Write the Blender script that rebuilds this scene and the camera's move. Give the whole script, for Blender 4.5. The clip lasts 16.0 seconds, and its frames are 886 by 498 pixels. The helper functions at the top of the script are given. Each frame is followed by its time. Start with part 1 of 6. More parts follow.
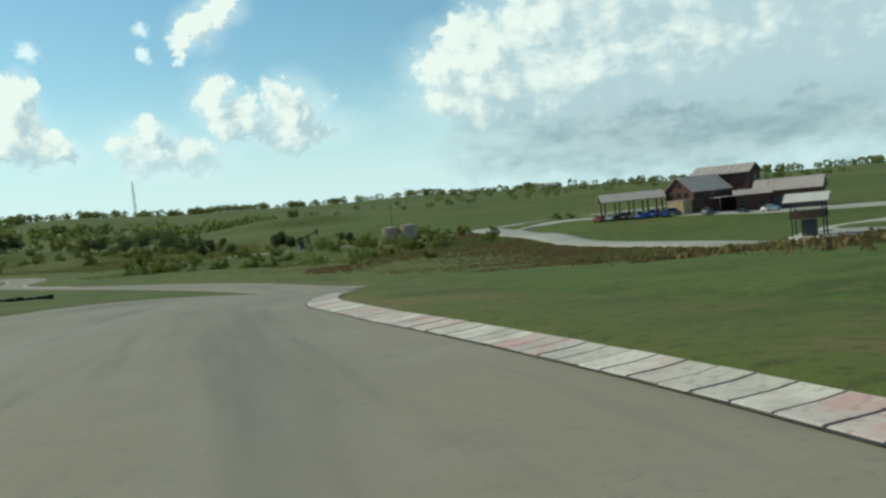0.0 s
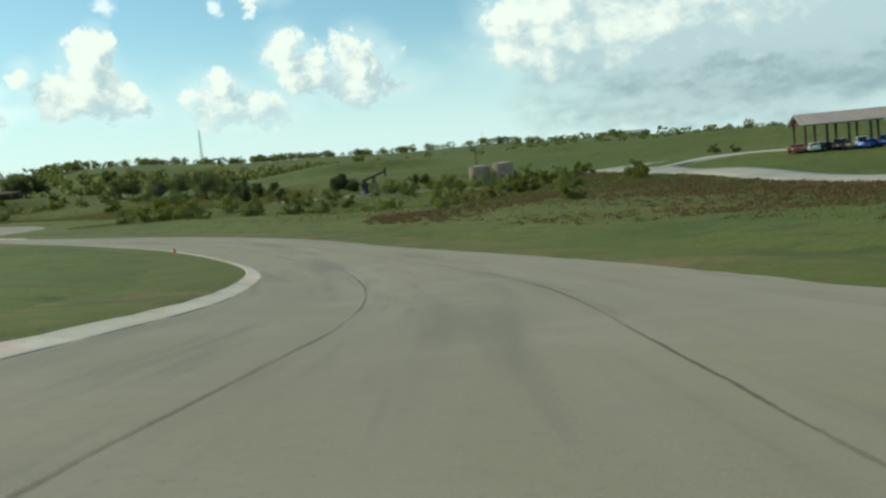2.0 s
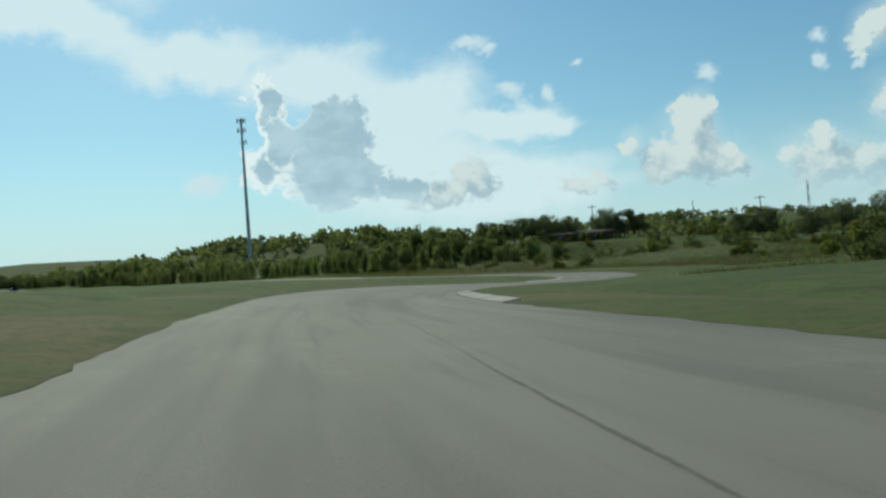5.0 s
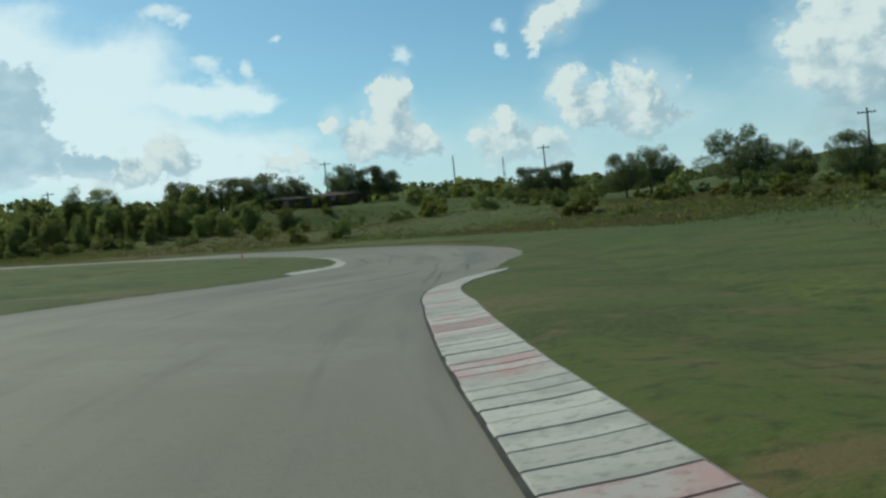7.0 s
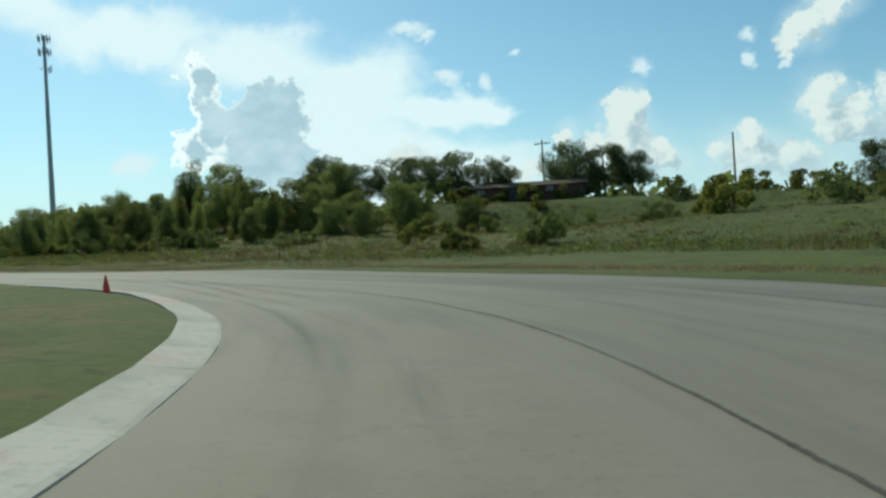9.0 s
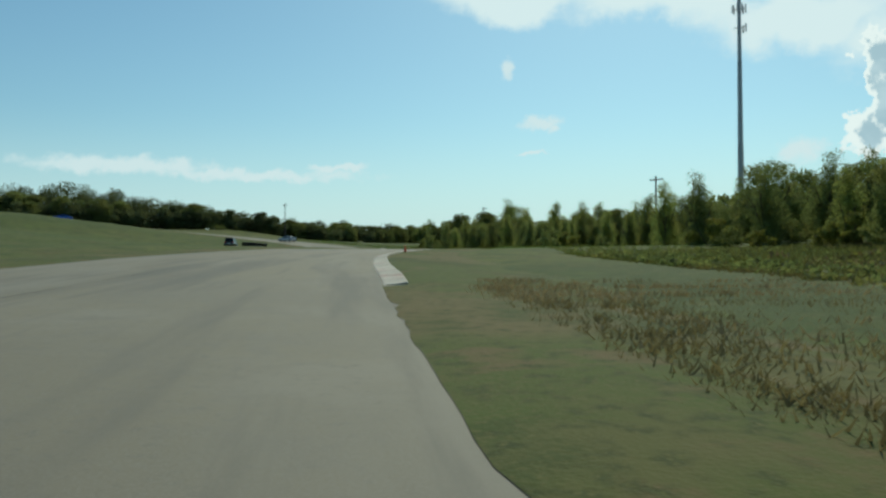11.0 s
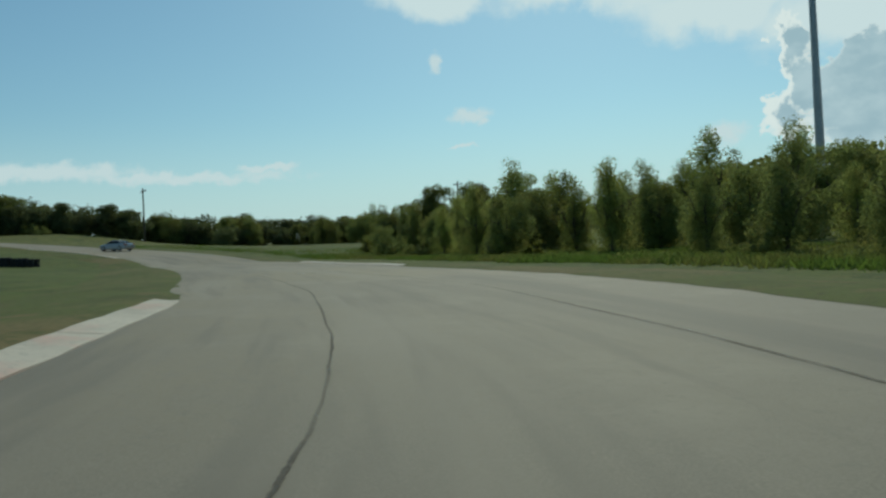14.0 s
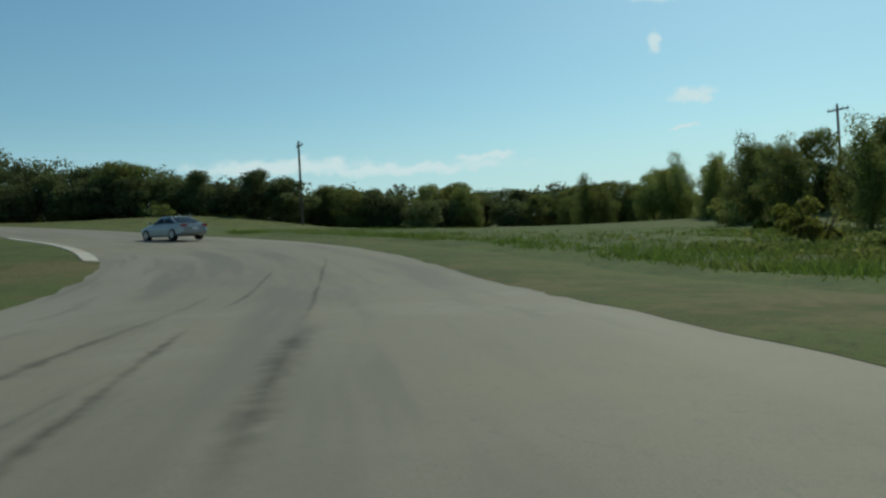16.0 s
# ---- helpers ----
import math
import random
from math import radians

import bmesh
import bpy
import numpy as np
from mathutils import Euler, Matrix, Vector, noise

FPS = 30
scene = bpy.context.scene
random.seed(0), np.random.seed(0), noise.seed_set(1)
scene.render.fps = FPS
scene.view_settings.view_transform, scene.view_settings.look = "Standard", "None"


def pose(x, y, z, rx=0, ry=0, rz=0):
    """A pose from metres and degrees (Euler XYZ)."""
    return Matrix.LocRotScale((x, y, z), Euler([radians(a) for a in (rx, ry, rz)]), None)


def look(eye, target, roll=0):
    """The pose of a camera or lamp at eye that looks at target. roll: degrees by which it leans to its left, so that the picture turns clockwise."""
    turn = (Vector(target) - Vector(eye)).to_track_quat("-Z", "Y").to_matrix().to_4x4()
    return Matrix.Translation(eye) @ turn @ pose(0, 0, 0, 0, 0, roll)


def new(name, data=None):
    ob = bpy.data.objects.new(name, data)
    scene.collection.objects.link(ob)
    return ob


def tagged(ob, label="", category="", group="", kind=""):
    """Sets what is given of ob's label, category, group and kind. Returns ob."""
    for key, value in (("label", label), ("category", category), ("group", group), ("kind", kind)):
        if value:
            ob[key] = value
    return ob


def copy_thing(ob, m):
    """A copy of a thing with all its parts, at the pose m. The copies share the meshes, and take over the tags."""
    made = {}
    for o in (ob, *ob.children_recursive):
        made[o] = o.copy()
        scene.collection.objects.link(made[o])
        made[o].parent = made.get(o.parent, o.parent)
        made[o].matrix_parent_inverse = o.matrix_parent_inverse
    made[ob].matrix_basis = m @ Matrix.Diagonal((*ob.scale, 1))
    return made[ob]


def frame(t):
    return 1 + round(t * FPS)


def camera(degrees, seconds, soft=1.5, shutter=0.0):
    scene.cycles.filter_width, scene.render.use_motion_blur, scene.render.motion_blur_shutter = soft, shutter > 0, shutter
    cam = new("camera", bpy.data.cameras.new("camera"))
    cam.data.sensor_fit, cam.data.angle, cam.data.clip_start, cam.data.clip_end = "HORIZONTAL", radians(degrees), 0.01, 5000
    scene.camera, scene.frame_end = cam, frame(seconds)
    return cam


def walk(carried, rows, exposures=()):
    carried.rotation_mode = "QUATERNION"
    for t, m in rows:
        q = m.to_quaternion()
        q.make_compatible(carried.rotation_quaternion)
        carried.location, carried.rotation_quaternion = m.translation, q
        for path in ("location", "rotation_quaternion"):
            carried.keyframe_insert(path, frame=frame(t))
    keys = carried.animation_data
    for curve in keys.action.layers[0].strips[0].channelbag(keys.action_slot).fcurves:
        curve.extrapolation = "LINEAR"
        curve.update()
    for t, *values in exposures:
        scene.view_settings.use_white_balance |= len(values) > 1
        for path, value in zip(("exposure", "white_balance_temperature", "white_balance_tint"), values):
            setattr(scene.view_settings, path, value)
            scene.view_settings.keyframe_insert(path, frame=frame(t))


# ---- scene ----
cam = camera(55.2, 16.0, soft=2.6)
PATH = [
    (0.0, 0.00, 0.00, 0.970, 87.14, 5.69, -9.67),
    (0.1, 0.19, 2.69, 0.827, 87.10, 5.36, -7.71),
    (0.2, 0.26, 5.40, 0.690, 87.24, 5.09, -5.74),
    (0.3, 0.21, 8.12, 0.561, 87.60, 4.93, -3.79),
    (0.4, 0.09, 10.85, 0.437, 87.52, 4.85, -2.88),
    (0.5, -0.05, 13.59, 0.310, 87.47, 4.67, -2.63),
    (0.6, -0.18, 16.34, 0.173, 87.31, 4.24, -3.09),
    (0.7, -0.26, 19.11, 0.024, 87.07, 3.76, -3.51),
    (0.8, -0.33, 21.90, -0.135, 87.05, 3.41, -3.69),
    (0.9, -0.42, 24.70, -0.301, 86.27, 3.42, -4.01),
    (1.0, -0.48, 27.52, -0.479, 86.00, 3.37, -5.33),
    (1.1, -0.49, 30.36, -0.669, 85.75, 3.44, -6.32),
    (1.2, -0.44, 33.23, -0.874, 85.50, 3.60, -6.96),
    (1.3, -0.35, 36.12, -1.092, 85.26, 3.83, -7.26),
    (1.4, -0.23, 39.03, -1.322, 85.04, 4.12, -7.28),
    (1.5, -0.09, 41.97, -1.564, 84.83, 4.43, -7.15),
    (1.6, 0.06, 44.95, -1.819, 84.64, 4.74, -7.05),
    (1.7, 0.20, 47.99, -2.086, 84.49, 5.02, -6.88),
    (1.8, 0.34, 51.08, -2.367, 84.40, 5.23, -6.55),
    (1.9, 0.45, 54.23, -2.661, 84.38, 5.35, -5.98),
    (2.0, 0.54, 57.43, -2.967, 84.46, 5.34, -5.14),
    (2.1, 0.57, 60.71, -3.276, 84.66, 5.17, -3.99),
    (2.2, 0.52, 64.06, -3.580, 84.84, 4.97, -2.75),
    (2.3, 0.40, 67.48, -3.877, 84.84, 4.91, -1.68),
    (2.4, 0.21, 70.98, -4.168, 84.57, 4.95, -1.06),
    (2.5, -0.05, 74.55, -4.452, 84.44, 5.04, -0.17),
    (2.6, -0.41, 78.18, -4.724, 84.87, 5.10, 1.68),
    (2.7, -0.90, 81.83, -4.979, 85.24, 5.06, 3.31),
    (2.8, -1.51, 85.49, -5.215, 85.46, 4.96, 4.76),
    (2.9, -2.23, 89.18, -5.435, 85.46, 4.82, 6.05),
    (3.0, -3.05, 92.88, -5.639, 85.38, 4.67, 7.28),
    (3.1, -3.94, 96.57, -5.825, 85.35, 4.48, 8.53),
    (3.2, -4.89, 100.23, -5.994, 85.52, 4.31, 9.92),
    (3.3, -5.91, 103.83, -6.144, 85.99, 4.21, 11.66),
    (3.4, -7.01, 107.39, -6.272, 86.97, 4.26, 13.52),
    (3.5, -8.20, 110.89, -6.379, 87.83, 4.32, 15.60),
    (3.6, -9.49, 114.31, -6.467, 88.20, 4.44, 17.26),
    (3.7, -10.86, 117.61, -6.537, 88.54, 4.69, 19.24),
    (3.8, -12.33, 120.80, -6.591, 88.61, 4.80, 20.93),
    (3.9, -13.85, 123.87, -6.632, 88.94, 4.94, 22.13),
    (4.0, -15.41, 126.85, -6.662, 89.44, 5.00, 23.36),
    (4.1, -17.03, 129.72, -6.680, 90.00, 4.90, 25.14),
    (4.2, -18.72, 132.50, -6.686, 90.56, 4.74, 27.06),
    (4.3, -20.47, 135.18, -6.679, 91.01, 4.61, 28.72),
    (4.4, -22.26, 137.77, -6.663, 91.36, 4.51, 30.12),
    (4.5, -24.08, 140.28, -6.640, 91.62, 4.43, 31.28),
    (4.6, -25.92, 142.73, -6.611, 91.80, 4.39, 32.20),
    (4.7, -27.78, 145.14, -6.577, 91.90, 4.36, 32.89),
    (4.8, -29.65, 147.51, -6.541, 91.93, 4.36, 33.36),
    (4.9, -31.52, 149.85, -6.502, 91.90, 4.38, 33.61),
    (5.0, -33.38, 152.16, -6.464, 91.80, 4.41, 33.66),
    (5.1, -35.22, 154.47, -6.426, 91.65, 4.45, 33.52),
    (5.2, -37.06, 156.78, -6.390, 91.46, 4.50, 33.18),
    (5.3, -38.87, 159.10, -6.356, 91.22, 4.57, 32.67),
    (5.4, -40.66, 161.44, -6.325, 90.94, 4.63, 32.00),
    (5.5, -42.42, 163.79, -6.299, 90.64, 4.70, 31.16),
    (5.6, -44.13, 166.16, -6.277, 90.31, 4.77, 30.19),
    (5.7, -45.81, 168.57, -6.261, 89.97, 4.84, 29.07),
    (5.8, -47.45, 171.01, -6.250, 89.61, 4.90, 27.83),
    (5.9, -49.04, 173.49, -6.245, 89.25, 4.96, 26.48),
    (6.0, -50.57, 176.01, -6.247, 88.89, 5.00, 25.04),
    (6.1, -52.05, 178.57, -6.256, 88.53, 5.03, 23.50),
    (6.2, -53.46, 181.16, -6.272, 88.19, 5.05, 21.89),
    (6.3, -54.81, 183.79, -6.296, 87.87, 5.05, 20.22),
    (6.4, -56.10, 186.45, -6.326, 87.57, 5.02, 18.51),
    (6.5, -57.33, 189.14, -6.363, 87.73, 5.18, 16.26),
    (6.6, -58.48, 191.86, -6.408, 88.16, 5.58, 14.68),
    (6.7, -59.56, 194.59, -6.458, 88.41, 5.81, 14.12),
    (6.8, -60.61, 197.31, -6.510, 88.53, 5.91, 14.03),
    (6.9, -61.65, 200.03, -6.562, 88.56, 5.93, 14.00),
    (7.0, -62.67, 202.73, -6.615, 88.56, 5.94, 13.77),
    (7.1, -63.65, 205.42, -6.668, 88.57, 5.98, 13.19),
    (7.2, -64.58, 208.12, -6.722, 88.49, 6.02, 12.54),
    (7.3, -65.45, 210.81, -6.776, 88.22, 6.02, 11.99),
    (7.4, -66.25, 213.49, -6.831, 88.12, 5.87, 11.04),
    (7.5, -67.00, 216.18, -6.886, 88.06, 5.70, 10.30),
    (7.6, -67.71, 218.85, -6.940, 88.24, 5.54, 9.54),
    (7.7, -68.39, 221.51, -6.991, 88.23, 5.51, 8.73),
    (7.8, -69.03, 224.16, -7.039, 88.14, 5.56, 8.00),
    (7.9, -69.65, 226.79, -7.084, 88.03, 5.63, 7.51),
    (8.0, -70.27, 229.40, -7.125, 88.01, 5.66, 7.52),
    (8.1, -70.90, 231.99, -7.160, 88.16, 5.59, 8.35),
    (8.2, -71.57, 234.55, -7.188, 88.43, 5.47, 9.85),
    (8.3, -72.30, 237.08, -7.206, 88.78, 5.30, 11.87),
    (8.4, -73.12, 239.55, -7.214, 89.14, 5.13, 14.27),
    (8.5, -74.03, 241.98, -7.212, 89.47, 4.96, 16.88),
    (8.6, -75.05, 244.34, -7.199, 89.72, 4.84, 19.55),
    (8.7, -76.16, 246.62, -7.176, 89.96, 4.46, 22.30),
    (8.8, -77.38, 248.83, -7.143, 90.24, 3.99, 24.97),
    (8.9, -78.68, 250.95, -7.102, 90.57, 3.61, 27.29),
    (9.0, -80.06, 253.00, -7.054, 90.62, 3.37, 29.21),
    (9.1, -81.50, 254.97, -7.002, 90.63, 3.34, 31.43),
    (9.2, -83.01, 256.86, -6.946, 90.64, 3.69, 34.40),
    (9.3, -84.61, 258.66, -6.885, 90.23, 4.40, 37.06),
    (9.4, -86.29, 260.36, -6.821, 90.14, 4.07, 40.53),
    (9.5, -88.05, 261.94, -6.752, 90.75, 3.91, 43.54),
    (9.6, -89.90, 263.43, -6.679, 90.83, 3.53, 46.65),
    (9.7, -91.83, 264.86, -6.602, 90.97, 3.20, 49.07),
    (9.8, -93.84, 266.22, -6.521, 90.93, 2.95, 51.15),
    (9.9, -95.92, 267.53, -6.438, 90.80, 2.71, 53.17),
    (10.0, -98.06, 268.77, -6.352, 90.66, 2.42, 55.34),
    (10.1, -100.29, 269.95, -6.262, 90.60, 2.00, 57.86),
    (10.2, -102.59, 271.04, -6.168, 90.59, 1.56, 60.40),
    (10.3, -104.97, 272.05, -6.071, 90.61, 1.19, 62.66),
    (10.4, -107.43, 272.98, -5.971, 90.64, 0.88, 64.66),
    (10.5, -109.95, 273.85, -5.868, 90.69, 0.64, 66.41),
    (10.6, -112.52, 274.66, -5.763, 90.76, 0.45, 67.92),
    (10.7, -115.14, 275.41, -5.657, 90.83, 0.32, 69.21),
    (10.8, -117.80, 276.12, -5.549, 90.92, 0.25, 70.30),
    (10.9, -120.50, 276.79, -5.440, 91.01, 0.22, 71.19),
    (11.0, -123.24, 277.43, -5.330, 91.10, 0.24, 71.91),
    (11.1, -126.01, 278.05, -5.220, 91.20, 0.29, 72.46),
    (11.2, -128.80, 278.65, -5.109, 91.29, 0.39, 72.85),
    (11.3, -131.60, 279.24, -4.999, 91.38, 0.52, 73.10),
    (11.4, -134.43, 279.83, -4.890, 91.46, 0.69, 73.22),
    (11.5, -137.27, 280.42, -4.781, 91.52, 0.88, 73.21),
    (11.6, -140.12, 281.01, -4.673, 91.58, 1.10, 73.09),
    (11.7, -142.97, 281.61, -4.566, 91.62, 1.33, 72.87),
    (11.8, -145.82, 282.23, -4.461, 91.64, 1.59, 72.54),
    (11.9, -148.67, 282.86, -4.357, 91.64, 1.86, 72.12),
    (12.0, -151.52, 283.51, -4.255, 91.62, 2.13, 71.62),
    (12.1, -154.35, 284.19, -4.155, 91.57, 2.42, 71.04),
    (12.2, -157.15, 284.90, -4.058, 91.48, 2.71, 70.38),
    (12.3, -159.93, 285.64, -3.964, 91.37, 3.00, 69.66),
    (12.4, -162.67, 286.41, -3.873, 91.23, 3.29, 68.86),
    (12.5, -165.39, 287.21, -3.784, 91.21, 3.39, 68.39),
    (12.6, -168.08, 288.03, -3.699, 91.18, 3.32, 67.28),
    (12.7, -170.71, 288.90, -3.617, 91.25, 3.22, 66.39),
    (12.8, -173.30, 289.79, -3.540, 91.53, 3.19, 65.86),
    (12.9, -175.85, 290.69, -3.465, 91.45, 3.40, 65.88),
    (13.0, -178.37, 291.59, -3.394, 91.20, 3.68, 66.15),
    (13.1, -180.87, 292.47, -3.325, 91.14, 3.81, 66.20),
    (13.2, -183.37, 293.34, -3.257, 91.13, 3.82, 66.14),
    (13.3, -185.87, 294.22, -3.192, 91.07, 3.73, 66.08),
    (13.4, -188.36, 295.10, -3.128, 90.88, 3.56, 65.99),
    (13.5, -190.85, 295.97, -3.066, 90.48, 3.33, 65.91),
    (13.6, -193.35, 296.85, -3.006, 90.48, 3.22, 66.19),
    (13.7, -195.86, 297.73, -2.947, 90.50, 3.12, 66.46),
    (13.8, -198.39, 298.62, -2.890, 90.55, 3.01, 66.77),
    (13.9, -200.94, 299.51, -2.834, 90.63, 2.92, 67.13),
    (14.0, -203.52, 300.40, -2.779, 90.63, 2.83, 67.59),
    (14.1, -206.12, 301.28, -2.724, 90.45, 2.74, 68.17),
    (14.2, -208.78, 302.14, -2.670, 90.27, 2.71, 68.87),
    (14.3, -211.50, 302.97, -2.614, 90.31, 2.78, 69.62),
    (14.4, -214.26, 303.78, -2.558, 90.41, 2.88, 70.40),
    (14.5, -217.08, 304.55, -2.502, 90.46, 2.92, 71.10),
    (14.6, -219.96, 305.29, -2.445, 90.31, 2.82, 71.53),
    (14.7, -222.91, 306.01, -2.388, 90.33, 2.64, 72.07),
    (14.8, -225.92, 306.70, -2.330, 90.36, 2.45, 72.68),
    (14.9, -229.00, 307.35, -2.271, 90.25, 2.31, 73.34),
    (15.0, -232.15, 307.95, -2.212, 90.11, 2.28, 74.14),
    (15.1, -235.36, 308.51, -2.153, 90.06, 2.39, 75.15),
    (15.2, -238.60, 309.01, -2.094, 90.07, 2.58, 76.19),
    (15.3, -241.86, 309.46, -2.035, 90.11, 2.78, 77.15),
    (15.4, -245.16, 309.87, -1.976, 90.15, 2.93, 77.99),
    (15.5, -248.49, 310.24, -1.919, 90.18, 2.98, 78.75),
    (15.6, -251.82, 310.58, -1.861, 90.14, 3.01, 79.19),
    (15.7, -255.15, 310.89, -1.803, 90.23, 3.02, 79.84),
    (15.8, -258.47, 311.15, -1.745, 90.36, 3.05, 80.62),
    (15.9, -261.78, 311.37, -1.687, 90.42, 3.11, 81.42),
    (16.0, -265.08, 311.54, -1.628, 90.46, 3.18, 82.23),
]
walk(cam, [(t, pose(x, y, z, rx, ry, rz)) for t, x, y, z, rx, ry, rz in PATH],
     exposures=[(t, e, k, -7) for t, e, k in ((0.0, -0.14, 6120), (1.5, -0.04, 6400), (2.5, -0.12, 6200), (4.0, -0.40, 5880), (6.5, -0.58, 5760), (7.2, -0.40, 5800), (8.2, -0.20, 5850), (9.2, -0.34, 5900), (10.0, -0.44, 5950), (12.5, -0.48, 6060), (14.5, -0.72, 5980), (16.0, -0.56, 5980))])

# ---- sky, sun ----
SUN_TURN, SUN_HIGH = 56.0, 41.0
world = bpy.data.worlds.new("sky")
scene.world = world
world.use_nodes = True
wt = world.node_tree
for n in list(wt.nodes):
    wt.nodes.remove(n)


def wnode(kind, **values):
    n = wt.nodes.new(kind)
    for key, value in values.items():
        n.inputs[int(key[1:])].default_value = value
    return n


def wmath(op, a, b=None, c=None):
    n = wt.nodes.new("ShaderNodeMath")
    n.operation = op
    for i, v in enumerate((a, b, c)):
        if v is None:
            continue
        if isinstance(v, (int, float)):
            n.inputs[i].default_value = v
        else:
            wt.links.new(v, n.inputs[i])
    return n.outputs[0]


def smooth(v, lo, hi, to_lo=0.0, to_hi=1.0):
    n = wt.nodes.new("ShaderNodeMapRange")
    n.interpolation_type = "SMOOTHSTEP"
    wt.links.new(v, n.inputs[0])
    for i, value in zip((1, 2, 3, 4), (lo, hi, to_lo, to_hi)):
        n.inputs[i].default_value = value
    return n.outputs[0]


def wmix(fac, a, b):
    n = wt.nodes.new("ShaderNodeMix")
    n.data_type = "RGBA"
    for i, v in ((0, fac), (6, a), (7, b)):
        if isinstance(v, (int, float, tuple)):
            n.inputs[i].default_value = v
        else:
            wt.links.new(v, n.inputs[i])
    return n.outputs[2]


sky = wt.nodes.new("ShaderNodeTexSky")
sky.sky_type = "NISHITA"
sky.sun_disc = False
sky.sun_elevation = radians(SUN_HIGH)
sky.sun_rotation = radians(-SUN_TURN)
sky.air_density, sky.dust_density, sky.ozone_density = 1.0, 0.7, 1.4
tint = wt.nodes.new("ShaderNodeMix")
tint.data_type, tint.blend_type = "RGBA", "MULTIPLY"
tint.inputs[0].default_value = 1.0
wt.links.new(sky.outputs[0], tint.inputs[6])
tint.inputs[7].default_value = (0.84, 1.04, 1.04, 1)
clear_sky = tint.outputs[2]
coords = wt.nodes.new("ShaderNodeTexCoord")
split = wt.nodes.new("ShaderNodeSeparateXYZ")
wt.links.new(coords.outputs["Generated"], split.inputs[0])
dx, dy, dz = split.outputs
turn_deg = wmath("MULTIPLY", wmath("ARCTAN2", wmath("MULTIPLY", dx, -1.0), dy), 57.2958)
high_deg = wmath("MULTIPLY", wmath("ARCSINE", dz), 57.2958)


def wnoise(scale, detail, rough, shift=(0, 0, 0), stretch=(1, 1, 1.6)):
    m = wt.nodes.new("ShaderNodeMapping")
    m.inputs["Location"].default_value = shift
    m.inputs["Scale"].default_value = stretch
    wt.links.new(coords.outputs["Generated"], m.inputs[0])
    n = wt.nodes.new("ShaderNodeTexNoise")
    wt.links.new(m.outputs[0], n.inputs["Vector"])
    n.inputs["Scale"].default_value, n.inputs["Detail"].default_value, n.inputs["Roughness"].default_value = scale, detail, rough
    return n.outputs["Fac"]


def lobes(rows, place=None, ahead=0.0):
    """The largest of soft ellipses, rows of turn, height, half width, half height in degrees: 1 inside, 0 at the rim, falling on outside.
    place: the turn and height asked for. ahead: degrees by which it is taken towards the sun."""
    tu, hi = place or (turn_deg, high_deg)
    total = None
    for a, e, ra, re in rows:
        u = wmath("MULTIPLY", wmath("SUBTRACT", tu, a - ahead), 1 / ra)
        v = wmath("MULTIPLY", wmath("SUBTRACT", hi, e - ahead), 1 / re)
        r = wmath("SQRT", wmath("ADD", wmath("MULTIPLY", u, u), wmath("MULTIPLY", v, v)))
        one = wmath("SUBTRACT", 1.0, r)
        total = one if total is None else wmath("SMOOTH_MAX", total, one, 0.15)
    return total


def torn(scale, amount, shift=(0, 0, 0)):
    """Turn and height, pushed about by up to some tenths of the amount in degrees."""
    m = wt.nodes.new("ShaderNodeMapping")
    m.inputs["Location"].default_value = shift
    wt.links.new(coords.outputs["Generated"], m.inputs[0])
    n = wt.nodes.new("ShaderNodeTexNoise")
    wt.links.new(m.outputs[0], n.inputs["Vector"])
    n.inputs["Scale"].default_value, n.inputs["Detail"].default_value, n.inputs["Roughness"].default_value = scale, 6.0, 0.62
    c = wt.nodes.new("ShaderNodeSeparateColor")
    wt.links.new(n.outputs["Color"], c.inputs[0])
    return tuple(wmath("ADD", base, wmath("MULTIPLY", wmath("SUBTRACT", c.outputs[i], 0.5), amount)) for i, base in ((0, turn_deg), (1, high_deg)))


def billows(scale, shift=(0, 0, 0)):
    """Rounded bulges, 1 on the crowns and 0 between them."""
    m = wt.nodes.new("ShaderNodeMapping")
    m.inputs["Location"].default_value = shift
    m.inputs["Scale"].default_value = (1, 1, 1.15)
    wt.links.new(coords.outputs["Generated"], m.inputs[0])
    n = wt.nodes.new("ShaderNodeTexVoronoi")
    n.feature = "SMOOTH_F1"
    wt.links.new(m.outputs[0], n.inputs["Vector"])
    for key, value in (("Scale", scale), ("Detail", 3.0), ("Roughness", 0.5), ("Smoothness", 0.25)):
        n.inputs[key].default_value = value
    n.normalize = True
    return wmath("SUBTRACT", 1.0, wmath("MULTIPLY", n.outputs["Distance"], 1.25))


def curls(shift=(0, 0, 0)):
    """What the bulges add to a cloud's outline."""
    return wmath("ADD", wmath("MULTIPLY", wmath("SUBTRACT", billows(36.0, shift), 0.6), 0.75), wmath("MULTIPLY", wmath("SUBTRACT", wnoise(60.0, 5.0, 0.6, shift), 0.5), 0.8))


